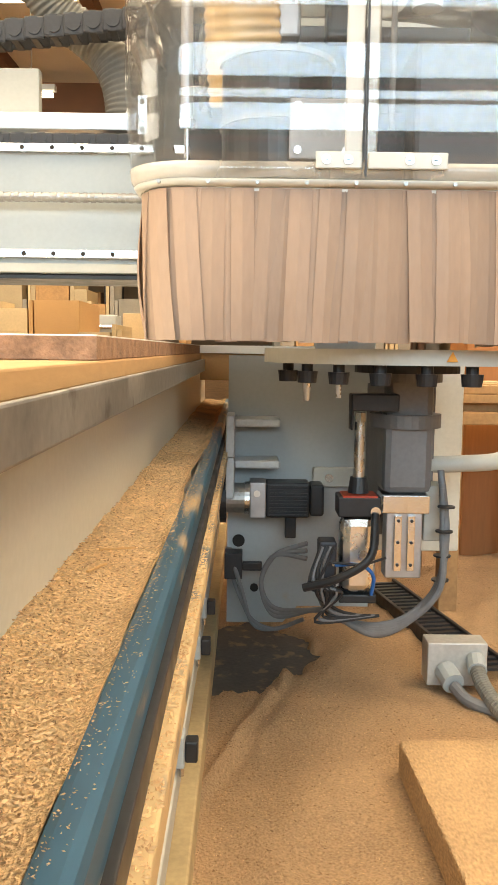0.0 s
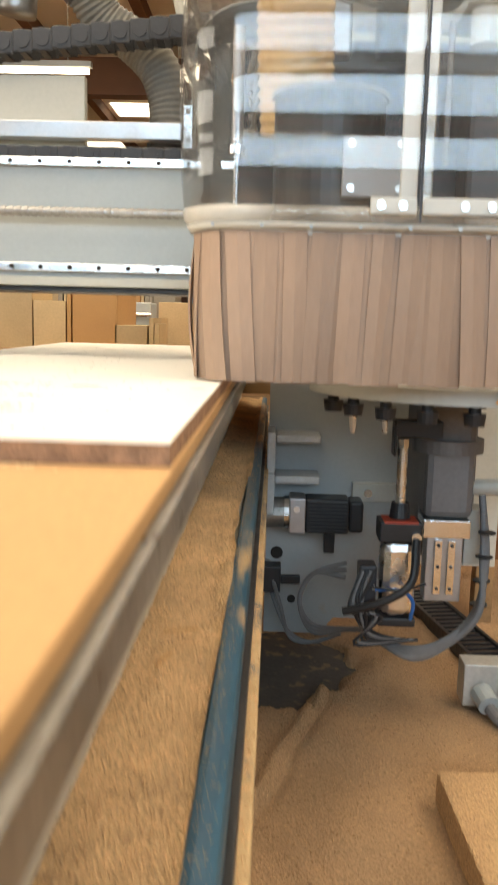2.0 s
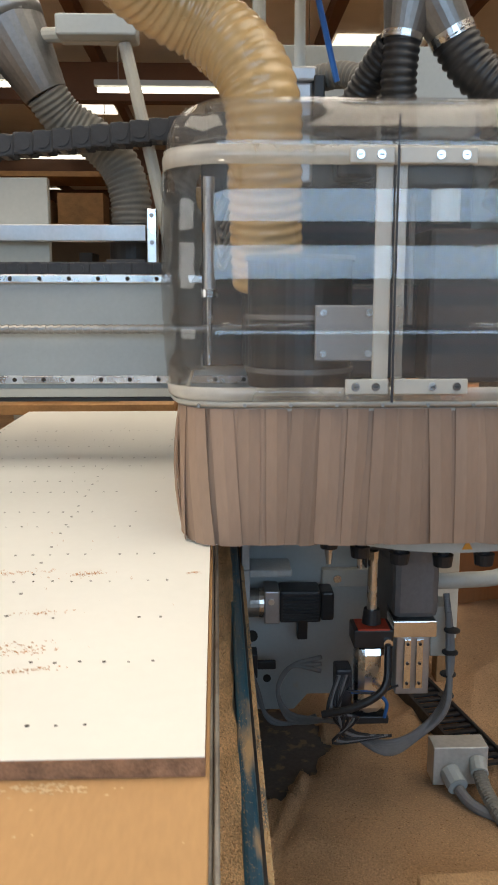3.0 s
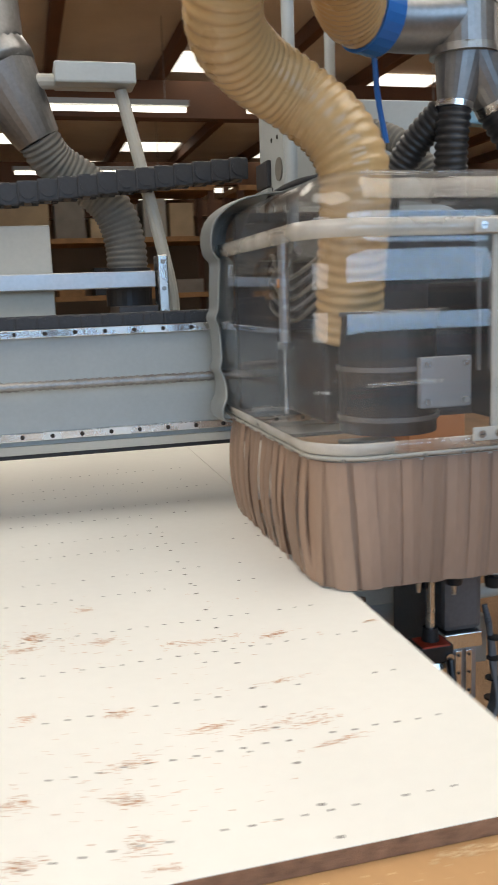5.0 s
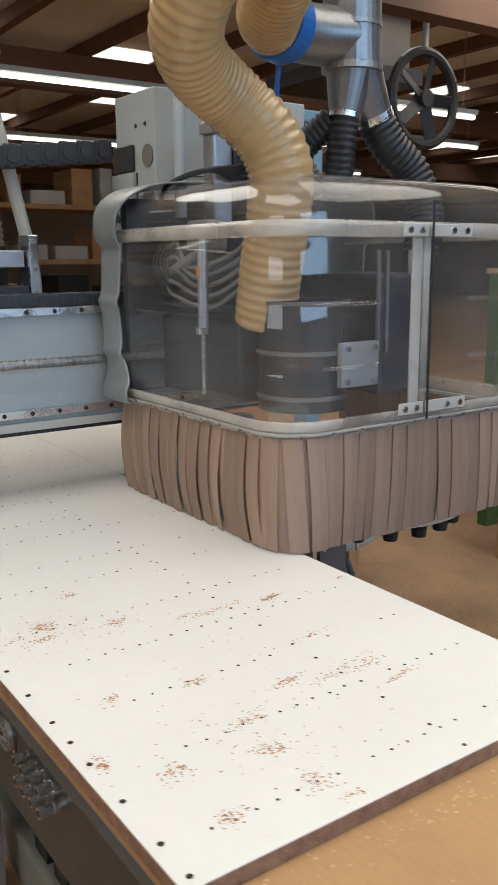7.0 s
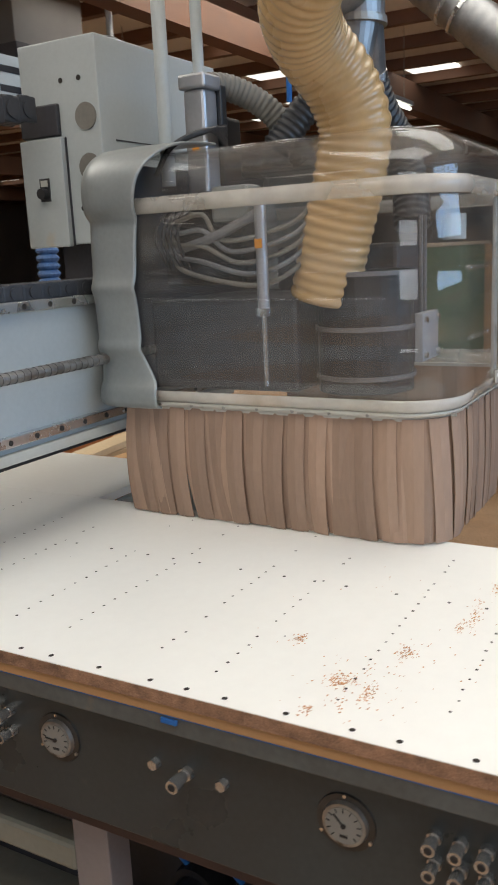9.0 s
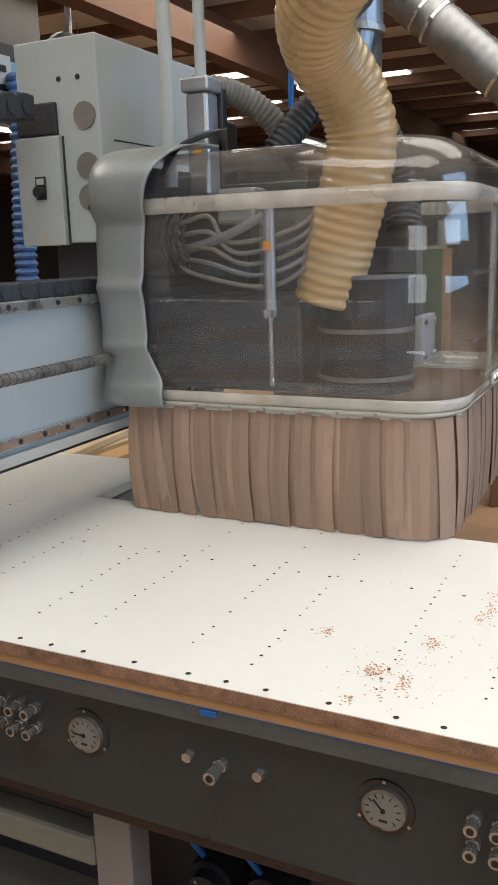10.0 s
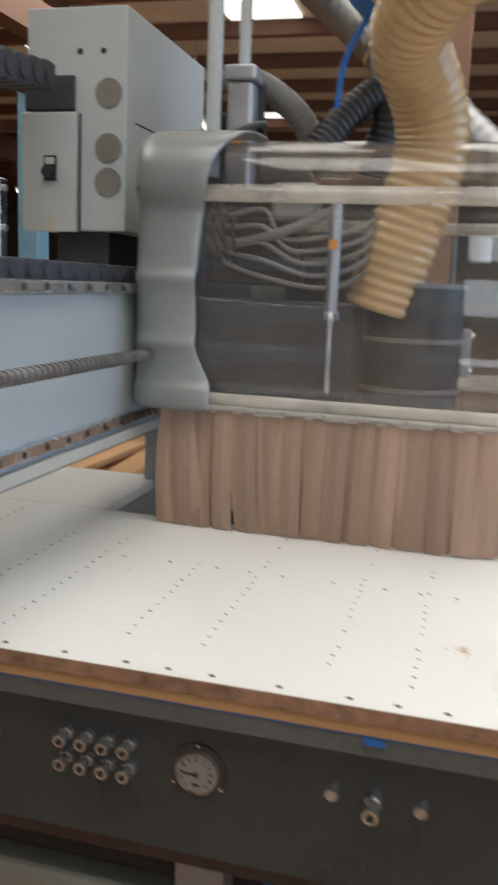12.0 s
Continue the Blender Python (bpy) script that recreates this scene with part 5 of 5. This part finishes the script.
for a in (0.40, 0.45, 0.72):
    p = DA.lerp(DB, a)
    part("joint_ring", cyl(p, p + (DB - DA).normalized() * 0.015, 0.104, seg=24), BRIGHT, od)
part("hanger", cyl(DA, (DA.x, DA.y, RZ - 0.1), 0.008, seg=6), STEEL, od)
part("riser", tube([DA, (2.2, 1.95, 3.1), (2.2, 2.0, RZ)], 0.095, seg=24), GALV, od, smooth=True)
st = tagged(part("steel_stanchion", box(3.0, 3.14, 0.96, 1.12, GZ - 0.02, RZ - 0.2, 0.01), BEAM), "dark brown steel stanchion", "post")

# hoist stand with blue hose
ho = empty("hoist_stand", "blue and white hoist stand with a coiled blue hose", "hoist", at=(1.62, 2.7, 0))
part("mast", box(-0.05, 0.05, -0.05, 0.05, GZ - 0.01, 2.2, 0.01), mat("pale_blue_paint", (0.16, 0.30, 0.40), 0.5), ho, "pale blue mast")
part("arm", box(-0.9, 0.05, -0.04, 0.04, 2.2, 2.26, 0.01), mat("pale_blue_paint", (0.16, 0.30, 0.40)), ho)
part("sign_plate", box(-0.78, -0.58, -0.055, -0.045, 2.10, 2.27, 0), PAINT, ho, "white plate with dark bars")
for z in (2.22, 2.15):
    part("sign_bar", box(-0.76, -0.61, -0.058, -0.0555, z - 0.012, z + 0.012, 0), BLACK, ho)
part("coiled_hose", tube([(-0.60, -0.1, 2.2), (-0.61, -0.1, 1.9), (-0.64, -0.1, 1.6), (-0.64, -0.1, 1.3)], 0.035, seg=14, pitch=0.03, depth=0.012), mat("blue_coil", (0.05, 0.12, 0.28), 0.5, var=0.4, scale=30), ho, "blue coiled hose")

fan = empty("round_fan", "dark round ventilation fan hanging from the roof", "fan", at=(5.2, 5.4, 3.05))
part("drum", tube([(0.42 * math.cos(a), 0, 0.42 * math.sin(a)) for a in np.linspace(0, 2 * math.pi, 20)], 0.05, seg=8, n=2), BLACK, fan)
for k in range(5):
    b = box(0.06, 0.37, -0.01, 0.01, -0.06, 0.06, 0.004)
    b.transform(Matrix.Rotation(k * 2 * math.pi / 5, 4, "Y") @ Matrix.Rotation(0.5, 4, "X"))
    part("blade", b, DARK, fan)
part("hub", cyl((0, -0.06, 0), (0, 0.06, 0), 0.08), BLACK, fan)
part("hanger", cyl((0, 0, 0.42), (0, 0, RZ - 3.05), 0.03, seg=8), STEEL, fan)
hv = empty("duct_box", "large grey sheet metal heater duct under the roof", "duct", at=(5.3, 6.7, 3.5))
part("box", box(-0.5, 0.5, -0.5, 0.5, 0, RZ - 3.5), mat("dull_sheet_metal", (0.14, 0.13, 0.12), 0.6, 0.3), hv)
part("hood", box(-0.6, 0.6, -0.6, 0.6, -0.15, -0.002), DARK, hv)
